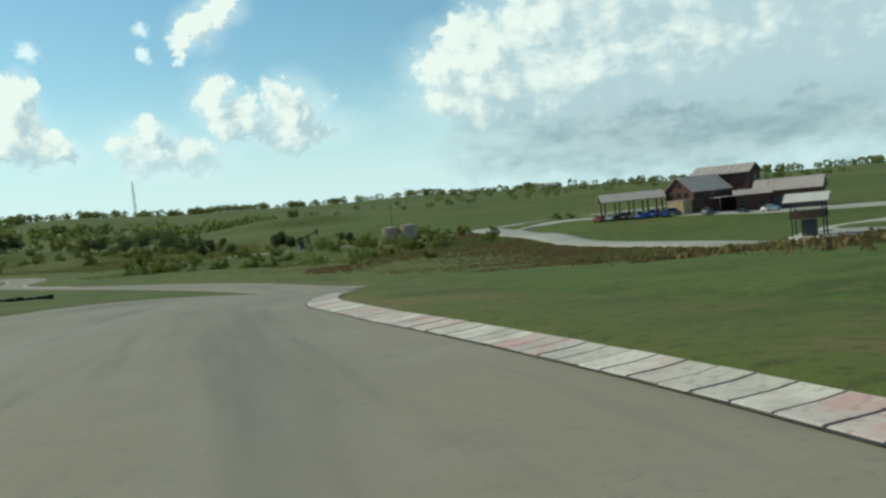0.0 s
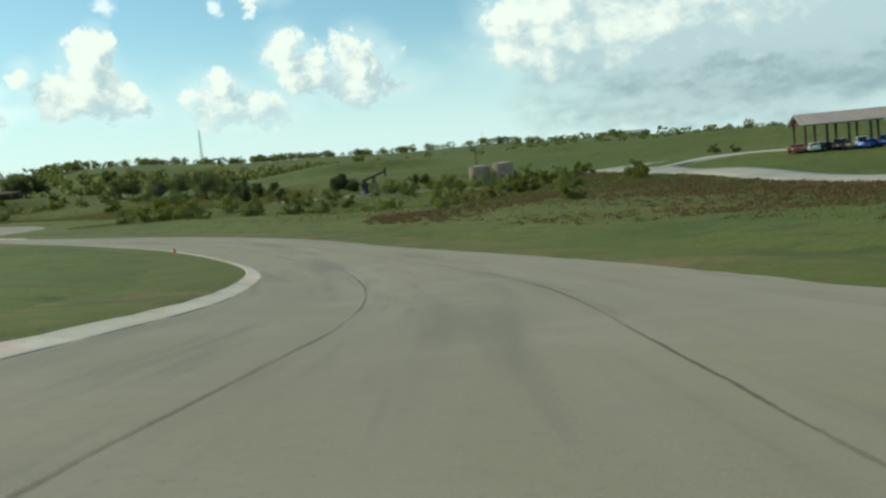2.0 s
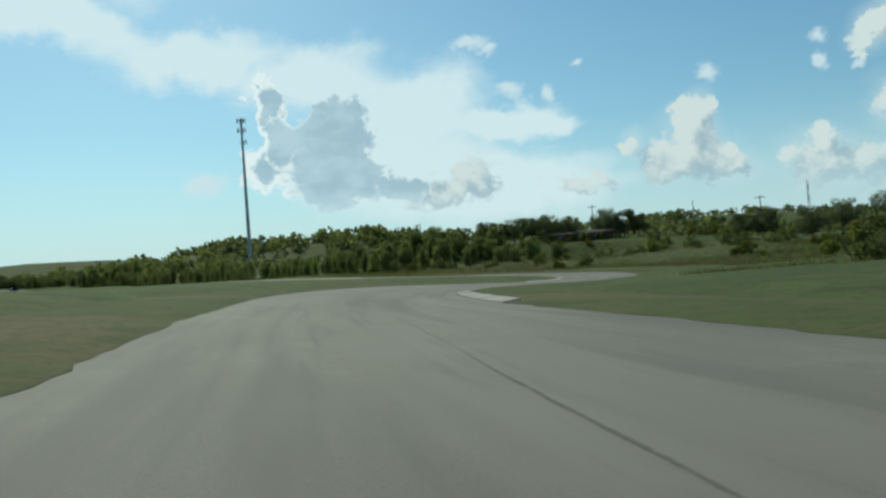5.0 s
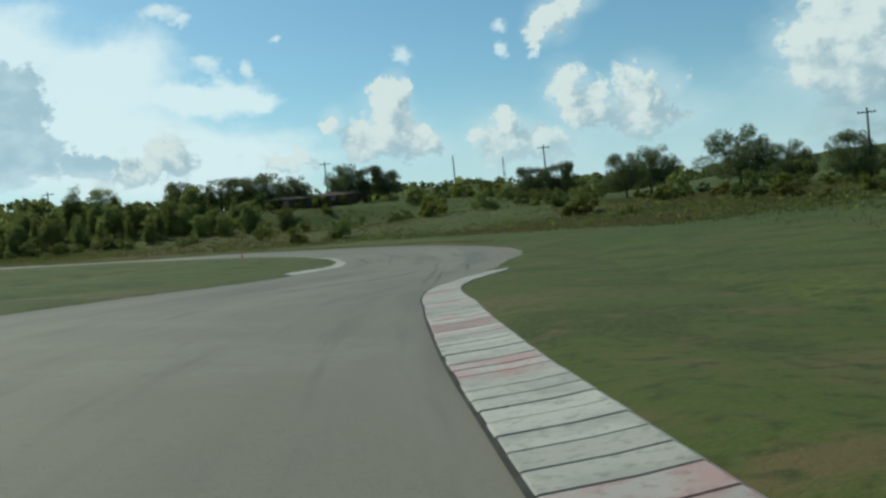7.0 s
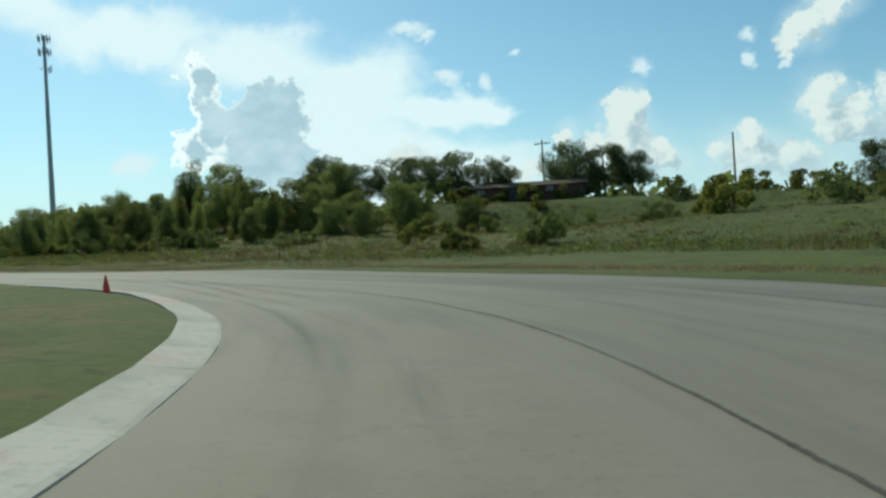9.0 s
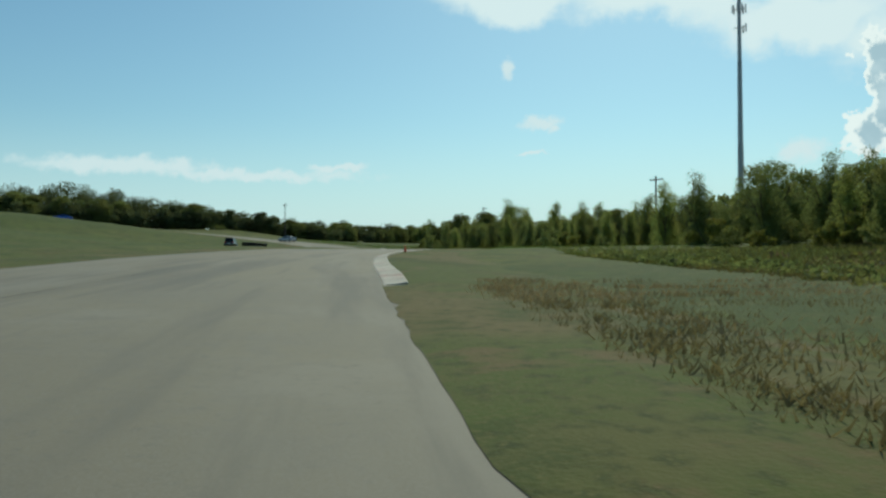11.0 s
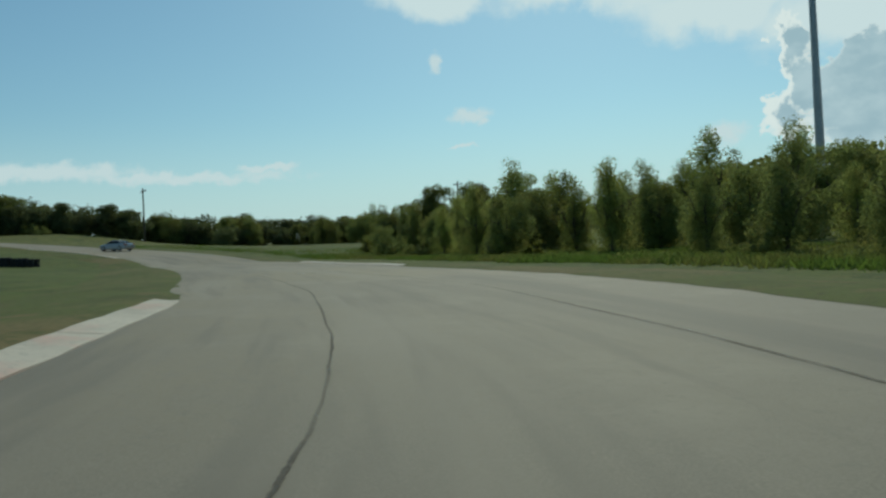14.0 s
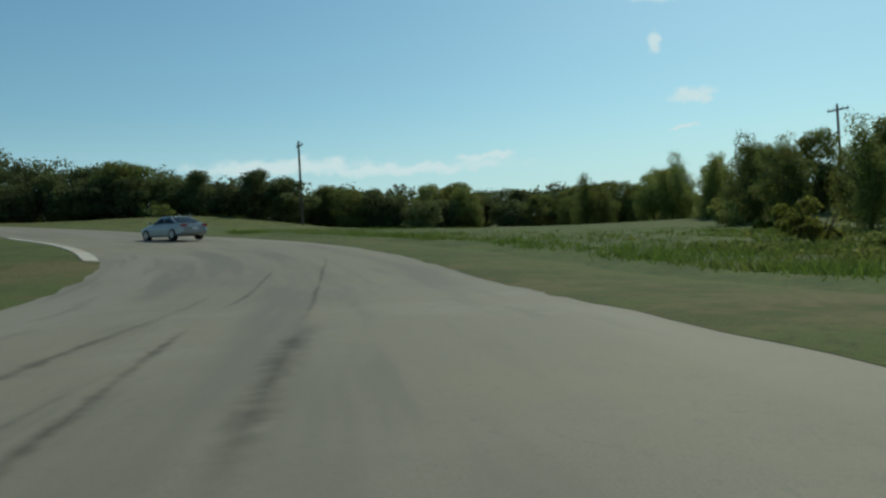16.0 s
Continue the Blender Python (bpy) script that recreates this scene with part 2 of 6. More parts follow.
# heaped clouds: each with a domed crown, a flat foot and its own shade
HEAPS = [
    # the great bank east of the track
    (-10.6, 9.2, 2.2, 2.2), (-13.6, 10.2, 2.6, 2.6), (-17.6, 11.6, 3.4, 3.2), (-22.0, 12.4, 4.4, 4.2), (-27.4, 12.8, 5.4, 5.0), (-34.0, 12.5, 6.5, 6.0), (-43.0, 12.0, 8.0, 6.5),
    (-13.5, 7.4, 4.6, 2.2), (-20.0, 7.6, 6.0, 3.2), (-29.0, 8.0, 8.0, 4.0), (-39.0, 7.5, 8.0, 4.5),
    # the slanting puff above the middle pair
    (3.8, 14.0, 1.5, 1.0), (5.0, 13.0, 1.4, 1.1), (6.0, 12.2, 0.9, 0.7),
    # the middle pair
    (4.5, 8.1, 1.5, 1.4), (3.3, 6.9, 1.6, 1.3), (0.0, 7.4, 1.7, 1.7), (-1.9, 7.4, 0.9, 0.9), (-0.3, 6.0, 3.4, 1.0), (9.2, 5.7, 2.0, 1.3), (7.4, 4.8, 3.2, 1.2),
    # the steep one to the west of them
    (16.0, 9.2, 0.8, 1.1), (16.7, 8.0, 1.5, 1.5), (17.4, 6.6, 2.4, 1.5), (20.3, 7.6, 0.7, 0.8), (14.6, 5.4, 1.8, 0.9),
    # low ones below the veil
    (24.0, 5.3, 1.8, 0.9), (31.0, 6.6, 1.6, 1.6), (33.6, 5.5, 1.9, 1.0)]
back = lobes(place=torn(30.0, 4.0), rows=[(44.6, 12.0, 0.9, 2.0), (43.6, 9.6, 1.3, 1.8), (40.2, 9.6, 2.6, 2.7), (40.4, 7.2, 3.2, 2.2), (45.0, 8.0, 1.4, 1.6), (36.0, 6.0, 1.6, 0.9)])
scraps = lobes(place=torn(40.0, 1.6), rows=[(8.8, 12.9, 0.7, 0.6), (8.6, 11.4, 0.5, 0.7), (6.6, 10.7, 0.6, 0.4), (15.3, 11.6, 0.8, 0.7), (23.6, 13.4, 0.5, 0.3), (65.3, 9.5, 1.6, 0.5), (64.6, 9.2, 0.7, 0.4), (65.9, 7.5, 1.4, 0.16),
                (92.6, 6.4, 7.0, 0.7), (84.2, 6.0, 8.0, 0.45), (79.0, 6.5, 2.6, 0.3), (30.9, 15.3, 1.6, 0.6), (29.6, 14.8, 1.0, 0.4), (28.2, 12.0, 1.2, 0.6), (25.6, 11.5, 0.6, 0.6), (48.8, 7.0, 1.8, 1.0), (67.5, 13.2, 0.5, 0.8)])
veil = lobes(place=torn(5.0, 8.0), rows=[(66.0, 17.6, 7.0, 1.8), (57.0, 16.4, 7.0, 1.9), (49.0, 15.4, 7.0, 2.2), (41.0, 13.4, 7.0, 3.0), (34.5, 11.4, 6.0, 3.2), (28.5, 10.2, 4.6, 1.3), (25.6, 10.1, 2.4, 0.6),
              (36.0, 8.0, 9.0, 4.2), (30.0, 6.0, 9.0, 3.2), (62.0, 21.5, 12.0, 4.0)])
fine = wnoise(34.0, 6.0, 0.6, (3.1, 0.4, 1.7))
large = wnoise(20.0, 4.0, 0.55)
towards_sun = (-0.016, 0.004, 0.020)
edge = curls()
heaps = lobes(HEAPS, torn(24.0, 5.5))
shape = wmath("ADD", wmath("ADD", heaps, 0.12), edge)
shape_ahead = wmath("ADD", wmath("ADD", lobes(HEAPS, torn(24.0, 5.5, towards_sun), 0.9), 0.12), curls(towards_sun))
feet = wmath("MULTIPLY", smooth(high_deg, 2.6, 6.4, 0.25, 1.0), smooth(wmath("ADD", heaps, wmath("MULTIPLY", wmath("SUBTRACT", large, 0.5), 0.9)), -0.1, 0.25, 0.75, 1.0))
heap_mask = wmath("MULTIPLY", smooth(shape, -0.04, 0.34), feet)
scrap_mask = smooth(wmath("ADD", scraps, wmath("MULTIPLY", wmath("SUBTRACT", fine, 0.5), 1.5)), -0.1, 0.7, 0.0, 0.85)
wisps = wmath("MULTIPLY", wmath("SUBTRACT", wnoise(6.0, 6.0, 0.5, (0.7, 0.2, 0.0), (1, 1, 3.2)), 0.5), 1.1)
veil_mask = smooth(wmath("ADD", veil, wisps), -0.14, 0.45, 0.0, 0.92)
low_mask = smooth(high_deg, -1.0, 10.5, 0.80, 0.0)
haze_mask = wmath("ADD", low_mask, smooth(high_deg, 0.0, 24.0, 0.10, 0.0))
# light and shade in the heaps: how much cloud stands between a place and the sun
shade = wmath("SUBTRACT", shape, shape_ahead)
lit = wmath("ADD", wmath("ADD", wmath("MULTIPLY", shade, 0.85), wmath("MULTIPLY", wmath("SUBTRACT", large, 0.5), 0.9)), smooth(high_deg, 3.0, 10.0, 0.18, 0.62))
lit = wmath("ADD", lit, smooth(turn_deg, -44.0, -8.0, -0.55, 0.02))
lit = smooth(lit, 0.0, 1.0)
heap_colour = wmix(lit, (5.2, 6.2, 6.8, 1), (9.3, 9.3, 8.9, 1))
colour = wmix(haze_mask, clear_sky, (7.7, 8.9, 9.5, 1))
colour = wmix(smooth(wmath("ADD", lobes(HEAPS), wmath("MULTIPLY", wmath("SUBTRACT", large, 0.5), 1.4)), -0.9, 0.5, 0.0, 0.5), colour, (7.9, 8.8, 9.2, 1))
under = smooth(wmath("ADD", lobes([(-27.0, 4.4, 17.0, 4.6), (-42.0, 6.0, 14.0, 7.0)]), wmath("MULTIPLY", wmath("SUBTRACT", large, 0.5), 1.0)), -0.15, 0.6, 0.0, 0.92)
colour = wmix(under, colour, wmix(smooth(wnoise(14.0, 6.0, 0.6, (0.3, 0.9, 0.1), (1, 1, 2.4)), 0.38, 0.66), (3.1, 4.0, 4.5, 1), (5.0, 5.9, 6.3, 1)))
colour = wmix(veil_mask, colour, (9.8, 10.3, 10.4, 1))
colour = wmix(scrap_mask, colour, (9.2, 9.7, 9.9, 1))
colour = wmix(heap_mask, colour, heap_colour)
# the heap before the sun: grey in its middle, bright at the rim that faces the sun
back_shape = wmath("ADD", wmath("ADD", back, 0.10), wmath("MULTIPLY", edge, 0.75))
back_mask = wmath("MULTIPLY", smooth(back_shape, 0.0, 0.12), smooth(high_deg, 3.4, 6.5, 0.0, 1.0))
inner = smooth(wmath("ADD", back_shape, smooth(turn_deg, 42.0, 46.0, 0.10, -0.32)), 0.02, 0.34, 0.0, 0.95)
back_colour = wmix(inner, (11.0, 11.0, 10.8, 1), wmix(smooth(large, 0.35, 0.65), (5.0, 6.4, 7.3, 1), (6.6, 7.8, 8.5, 1)))
sky_colour = wmix(back_mask, colour, back_colour)
out = wt.nodes.new("ShaderNodeOutputWorld")
bg = wt.nodes.new("ShaderNodeBackground")
bg.inputs[1].default_value = 0.11
wt.links.new(sky_colour, bg.inputs[0])
wt.links.new(bg.outputs[0], out.inputs[0])

sun = new("sun", bpy.data.lights.new("sun", "SUN"))
sun.data.energy, sun.data.angle, sun.data.color = 3.6, radians(0.55), (1.0, 0.87, 0.67)
su = Vector((-math.sin(radians(SUN_TURN)) * math.cos(radians(SUN_HIGH)), math.cos(radians(SUN_TURN)) * math.cos(radians(SUN_HIGH)), math.sin(radians(SUN_HIGH))))
sun.matrix_world = look(su * 300, (0, 0, 0))


# ---- materials ----
def material(name, colour, rough=0.8, spots=(), bump=None, island=0.0, thing=0.0, translucent=0.0, coat=0.0, metal=0.0, streaks=()):
    """A principled material. spots: rows of noise scale, lowest and highest share, colour. bump: scale, strength.
    island and thing: how far each loose piece or each object differs in brightness."""
    m = bpy.data.materials.new(name)
    m.use_nodes = True
    t = m.node_tree
    p = t.nodes["Principled BSDF"]
    where = t.nodes.new("ShaderNodeTexCoord").outputs["Object"]
    base = t.nodes.new("ShaderNodeRGB")
    base.outputs[0].default_value = (*colour, 1)
    last = base.outputs[0]
    for scale, lo, hi, other in spots:
        n = t.nodes.new("ShaderNodeTexNoise")
        n.inputs["Scale"].default_value, n.inputs["Detail"].default_value, n.inputs["Roughness"].default_value = scale, 5.0, 0.62
        t.links.new(where, n.inputs["Vector"])
        r = t.nodes.new("ShaderNodeMapRange")
        r.interpolation_type = "SMOOTHSTEP"
        r.inputs[1].default_value, r.inputs[2].default_value = lo, hi
        t.links.new(n.outputs["Fac"], r.inputs[0])
        mix = t.nodes.new("ShaderNodeMix")
        mix.data_type = "RGBA"
        t.links.new(r.outputs[0], mix.inputs[0])
        t.links.new(last, mix.inputs[6])
        mix.inputs[7].default_value = (*other, 1)
        last = mix.outputs[2]
    for scale, lo, hi, other in streaks:
        n = t.nodes.new("ShaderNodeTexNoise")
        n.inputs["Scale"].default_value, n.inputs["Detail"].default_value, n.inputs["Roughness"].default_value = scale, 4.0, 0.6
        t.links.new(t.nodes.new("ShaderNodeUVMap").outputs[0], n.inputs["Vector"])
        r = t.nodes.new("ShaderNodeMapRange")
        r.interpolation_type = "SMOOTHSTEP"
        r.inputs[1].default_value, r.inputs[2].default_value = lo, hi
        t.links.new(n.outputs["Fac"], r.inputs[0])
        mix = t.nodes.new("ShaderNodeMix")
        mix.data_type = "RGBA"
        t.links.new(r.outputs[0], mix.inputs[0])
        t.links.new(last, mix.inputs[6])
        mix.inputs[7].default_value = (*other, 1)
        last = mix.outputs[2]
    for share, kind, socket in ((island, "ShaderNodeNewGeometry", "Random Per Island"), (thing, "ShaderNodeObjectInfo", "Random")):
        if share:
            r = t.nodes.new("ShaderNodeMapRange")
            r.inputs[3].default_value, r.inputs[4].default_value = 1 - share, 1 + share
            t.links.new(t.nodes.new(kind).outputs[socket], r.inputs[0])
            v = t.nodes.new("ShaderNodeVectorMath")
            v.operation = "SCALE"
            t.links.new(last, v.inputs[0])
            t.links.new(r.outputs[0], v.inputs["Scale"])
            last = v.outputs[0]
    t.links.new(last, p.inputs["Base Color"])
    p.inputs["Roughness"].default_value, p.inputs["Metallic"].default_value = rough, metal
    p.inputs["Coat Weight"].default_value = coat
    if rough > 0.6:
        p.inputs["Specular IOR Level"].default_value = 0.25
    if bump:
        n = t.nodes.new("ShaderNodeTexNoise")
        n.inputs["Scale"].default_value, n.inputs["Detail"].default_value = bump[0], 6.0
        t.links.new(where, n.inputs["Vector"])
        b = t.nodes.new("ShaderNodeBump")
        b.inputs["Strength"].default_value, b.inputs["Distance"].default_value = bump[1], bump[2] if len(bump) > 2 else 0.02
        t.links.new(n.outputs["Fac"], b.inputs["Height"])
        t.links.new(b.outputs[0], p.inputs["Normal"])
    if translucent:
        tr = t.nodes.new("ShaderNodeBsdfTranslucent")
        t.links.new(last, tr.inputs[0])
        mix = t.nodes.new("ShaderNodeMixShader")
        mix.inputs[0].default_value = translucent
        t.links.new(p.outputs[0], mix.inputs[1])
        t.links.new(tr.outputs[0], mix.inputs[2])
        t.links.new(mix.outputs[0], t.nodes["Material Output"].inputs[0])
    return m


ASPHALT = material("worn pale track surface", (0.252, 0.213, 0.142), 0.76,
                   [(0.05, 0.40, 0.62, (0.205, 0.183, 0.144)), (0.35, 0.46, 0.7, (0.275, 0.242, 0.186)), (1.3, 0.50, 0.72, (0.212, 0.188, 0.146)), (9.0, 0.52, 0.72, (0.190, 0.170, 0.134)), (60.0, 0.35, 0.75, (0.265, 0.240, 0.190))], (160.0, 0.35, 0.006),
                   streaks=[(0.30, 0.46, 0.64, (0.268, 0.240, 0.190)), (0.55, 0.48, 0.68, (0.176, 0.159, 0.130)), (2.2, 0.52, 0.74, (0.196, 0.176, 0.140))])
GAP = material("dark gap between slabs", (0.05, 0.046, 0.04), 0.9, [(3.0, 0.4, 0.7, (0.09, 0.085, 0.07))])
def worn_mark(name, colour, core, speck, most):
    """A mark rubbed into the paving: dense along its middle, ragged and thin towards its sides."""
    m = material(name, colour, 0.75)
    t = m.node_tree
    u = t.nodes.new("ShaderNodeSeparateXYZ")
    t.links.new(t.nodes.new("ShaderNodeUVMap").outputs[0], u.inputs[0])

    def calc(op, a, b):
        n = t.nodes.new("ShaderNodeMath")
        n.operation = op
        for i, v in enumerate((a, b)):
            if isinstance(v, float):
                n.inputs[i].default_value = v
            else:
                t.links.new(v, n.inputs[i])
        return n.outputs[0]
    off = calc("ABSOLUTE", calc("SUBTRACT", u.outputs[0], 0.5), 0.0)
    n = t.nodes.new("ShaderNodeTexNoise")
    n.inputs["Scale"].default_value, n.inputs["Detail"].default_value = speck, 5.0
    t.links.new(t.nodes.new("ShaderNodeTexCoord").outputs["Object"], n.inputs["Vector"])
    ragged_ = calc("ADD", off, calc("MULTIPLY", calc("SUBTRACT", n.outputs["Fac"], 0.5), 0.95))
    r = t.nodes.new("ShaderNodeMapRange")
    r.interpolation_type = "SMOOTHSTEP"
    for i, v in zip((1, 2, 3, 4), (core, 0.5, most, 0.0)):
        r.inputs[i].default_value = v
    t.links.new(ragged_, r.inputs[0])
    ends = t.nodes.new("ShaderNodeMapRange")
    ends.interpolation_type = "SMOOTHSTEP"
    ends.inputs[1].default_value, ends.inputs[2].default_value = 0.0, 0.35
    t.links.new(calc("SUBTRACT", 0.5, calc("ABSOLUTE", calc("SUBTRACT", u.outputs[1], 0.5), 0.0)), ends.inputs[0])
    n = t.nodes.new("ShaderNodeTexNoise")
    n.inputs["Scale"].default_value, n.inputs["Detail"].default_value = 0.32, 3.0
    t.links.new(t.nodes.new("ShaderNodeTexCoord").outputs["Object"], n.inputs["Vector"])
    lasting = t.nodes.new("ShaderNodeMapRange")
    for i, v in zip((1, 2, 3, 4), (0.36, 0.58, 0.35, 1.0)):
        lasting.inputs[i].default_value = v
    t.links.new(n.outputs["Fac"], lasting.inputs[0])
    t.links.new(calc("MULTIPLY", calc("MULTIPLY", r.outputs[0], lasting.outputs[0]), ends.outputs[0]), t.nodes["Principled BSDF"].inputs["Alpha"])
    return m


JOINT = worn_mark("dark tarred joint", (0.070, 0.060, 0.048), 0.10, 16.0, 0.80)
RUBBER_MARK = worn_mark("rubber laid on the track", (0.098, 0.090, 0.074), -0.25, 4.0, 0.50)
CONCRETE = material("weathered pale concrete", (0.53, 0.485, 0.41), 0.85, [(0.7, 0.45, 0.68, (0.41, 0.375, 0.32)), (0.33, 0.52, 0.62, (0.54, 0.385, 0.33)), (12.0, 0.5, 0.75, (0.36, 0.34, 0.30))], (70.0, 0.3, 0.006), thing=0.10)
KERB_WHITE = material("worn white kerb paint on concrete", (0.55, 0.505, 0.435), 0.8, [(1.1, 0.52, 0.66, (0.53, 0.40, 0.36)), (2.2, 0.45, 0.68, (0.42, 0.395, 0.34)), (14.0, 0.5, 0.72, (0.34, 0.32, 0.27))], (60.0, 0.3, 0.006), thing=0.14)
KERB_RED = material("faded red kerb paint on concrete", (0.50, 0.33, 0.30), 0.8, [(2.6, 0.40, 0.60, (0.50, 0.44, 0.40)), (14.0, 0.5, 0.72, (0.37, 0.25, 0.22))], (60.0, 0.3, 0.006), thing=0.16)
GROUND = material("mown grass and dry earth", (0.070, 0.112, 0.014), 0.95,
                  [(0.012, 0.44, 0.58, (0.142, 0.146, 0.030)), (0.03, 0.50, 0.64, (0.048, 0.078, 0.013)), (0.11, 0.54, 0.64, (0.135, 0.104, 0.036)), (0.22, 0.52, 0.64, (0.100, 0.140, 0.020)), (0.5, 0.48, 0.62, (0.042, 0.068, 0.011)), (1.6, 0.50, 0.66, (0.118, 0.112, 0.030)), (6.0, 0.45, 0.66, (0.042, 0.062, 0.012)), (22.0, 0.45, 0.70, (0.110, 0.125, 0.030))], (26.0, 0.5, 0.025))
VERGE = material("trodden verge of grass and dust", (0.082, 0.108, 0.018), 0.95,
                 [(0.09, 0.49, 0.62, (0.158, 0.122, 0.050)), (0.3, 0.50, 0.62, (0.056, 0.077, 0.014)), (0.9, 0.52, 0.68, (0.150, 0.110, 0.045)), (5.0, 0.48, 0.66, (0.052, 0.064, 0.015)), (20.0, 0.45, 0.70, (0.125, 0.120, 0.036))], (26.0, 0.5, 0.025))
GRASS = material("grass blades", (0.120, 0.135, 0.024), 0.75, [(0.03, 0.48, 0.62, (0.165, 0.135, 0.045)), (0.25, 0.5, 0.66, (0.085, 0.115, 0.018))], None, island=0.25, translucent=0.5)
DRY_GRASS = material("dry russet grass", (0.190, 0.118, 0.058), 0.8, [(0.03, 0.44, 0.56, (0.165, 0.160, 0.050)), (0.2, 0.5, 0.66, (0.235, 0.175, 0.085))], None, island=0.3, translucent=0.35)
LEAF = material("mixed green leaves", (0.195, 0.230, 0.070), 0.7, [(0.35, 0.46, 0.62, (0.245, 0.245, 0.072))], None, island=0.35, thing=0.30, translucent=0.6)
LEAF_LIGHT = material("light willow green leaves", (0.255, 0.290, 0.080), 0.7, [(0.35, 0.46, 0.62, (0.290, 0.275, 0.080))], None, island=0.35, thing=0.34, translucent=0.65)
LEAF_DARK = material("dark oak leaves", (0.125, 0.150, 0.062), 0.7, [(0.4, 0.46, 0.62, (0.165, 0.178, 0.068))], None, island=0.35, thing=0.25, translucent=0.55)
LEAF_YELLOW = material("yellowish shrub leaves", (0.215, 0.225, 0.046), 0.7, [(0.5, 0.46, 0.62, (0.205, 0.180, 0.045))], None, island=0.3, thing=0.2, translucent=0.55)
STRAW = material("pale straw", (0.300, 0.235, 0.120), 0.8, [(0.2, 0.45, 0.62, (0.200, 0.165, 0.070))], None, island=0.25, translucent=0.4)
LUSH = material("lush green grass", (0.125, 0.185, 0.034), 0.75, [(0.06, 0.46, 0.62, (0.175, 0.180, 0.050)), (0.4, 0.5, 0.66, (0.090, 0.140, 0.026))], None, island=0.3, translucent=0.55)
TALL_GRASS = material("tall olive grass", (0.150, 0.155, 0.046), 0.8, [(0.05, 0.45, 0.60, (0.205, 0.165, 0.070)), (0.25, 0.5, 0.66, (0.110, 0.130, 0.034))], None, island=0.25, translucent=0.5)
BARK = material("grey brown bark", (0.11, 0.085, 0.06), 0.9, [(3.0, 0.45, 0.7, (0.06, 0.048, 0.035))], (14.0, 0.8, 0.03))
POLE_WOOD = material("weathered pole wood", (0.12, 0.095, 0.07), 0.85, [(1.5, 0.45, 0.7, (0.07, 0.055, 0.045))], (30.0, 0.5, 0.01))
STEEL = material("galvanised steel", (0.33, 0.34, 0.35), 0.45, [(2.0, 0.45, 0.7, (0.25, 0.25, 0.25))], metal=0.8)
DARK_STEEL = material("dark painted steel", (0.05, 0.05, 0.055), 0.5, [(4.0, 0.5, 0.7, (0.09, 0.07, 0.06))], metal=0.3)
RUST = material("rusty brown steel", (0.075, 0.055, 0.042), 0.8, [(2.0, 0.45, 0.65, (0.12, 0.085, 0.06))], metal=0.2)
TANK = material("tan painted tank steel", (0.36, 0.27, 0.19), 0.6, [(0.6, 0.45, 0.7, (0.28, 0.20, 0.14)), (4.0, 0.55, 0.75, (0.20, 0.13, 0.08))], metal=0.0)
CONE = material("orange traffic cone plastic", (0.72, 0.085, 0.03), 0.5, [(6.0, 0.5, 0.75, (0.50, 0.06, 0.03))], thing=0.1, metal=0.0)
BLACK_RUBBER = material("black rubber", (0.022, 0.022, 0.022), 0.75, [(8.0, 0.5, 0.75, (0.045, 0.042, 0.04))], metal=0.0)


# ---- plan ----
ROAD_X = [
    -7.8, -6.0, -4.5, -3.3, -2.6, -2.4, -2.4, -3.2, -3.6, -2.5, -1.2, -0.1, 0.7, 1.6, 1.3, 0.1, -1.9, -4.6, -8.1, -12.3, -17.8, -24.1, -30.9, -37.8, 
    -44.6, -50.9, -56.4, -60.9, -64.7, -68.2, -70.5, -71.4, -72.6, -75.3, -79.4, -85.8, -94.9, -104.6, -114.6, -124.2, -133.7, -143.2, -152.7, -162.2, 
    -171.5, -180.6, -189.1, -197.9, -206.8, -216.3, -225.9, -235.5, -245.2, -254.8, -264.5, -273.9, -284.0, -293.8, -302.0, -311.1, -319.5, -325.9, 
    -332.2, -337.2, -340.2, -342.3, -342.8, -341.9, -340.7, -339.5, -338.4, -337.1, -335.9, -334.8, -333.6]
ROAD_Y = [
    -53.6, -44.1, -34.6, -25.0, -15.3, -5.7, 3.9, 13.4, 23.2, 33.0, 42.7, 52.4, 62.0, 71.8, 81.7, 91.5, 101.1, 110.7, 120.1, 129.1, 137.5, 145.2, 152.2, 
    159.1, 166.2, 173.7, 181.9, 190.7, 199.7, 209.0, 218.6, 228.4, 238.1, 247.5, 256.8, 265.0, 270.0, 272.7, 273.4, 274.1, 275.9, 278.0, 280.2, 282.9, 
    286.1, 289.8, 294.7, 299.1, 302.9, 305.2, 307.0, 308.3, 309.1, 309.6, 309.8, 310.0, 310.0, 309.2, 307.3, 303.6, 298.4, 292.9, 285.4, 276.9, 269.0, 
    259.4, 249.6, 241.1, 231.0, 220.9, 212.2, 202.1, 192.0, 183.4, 173.3]
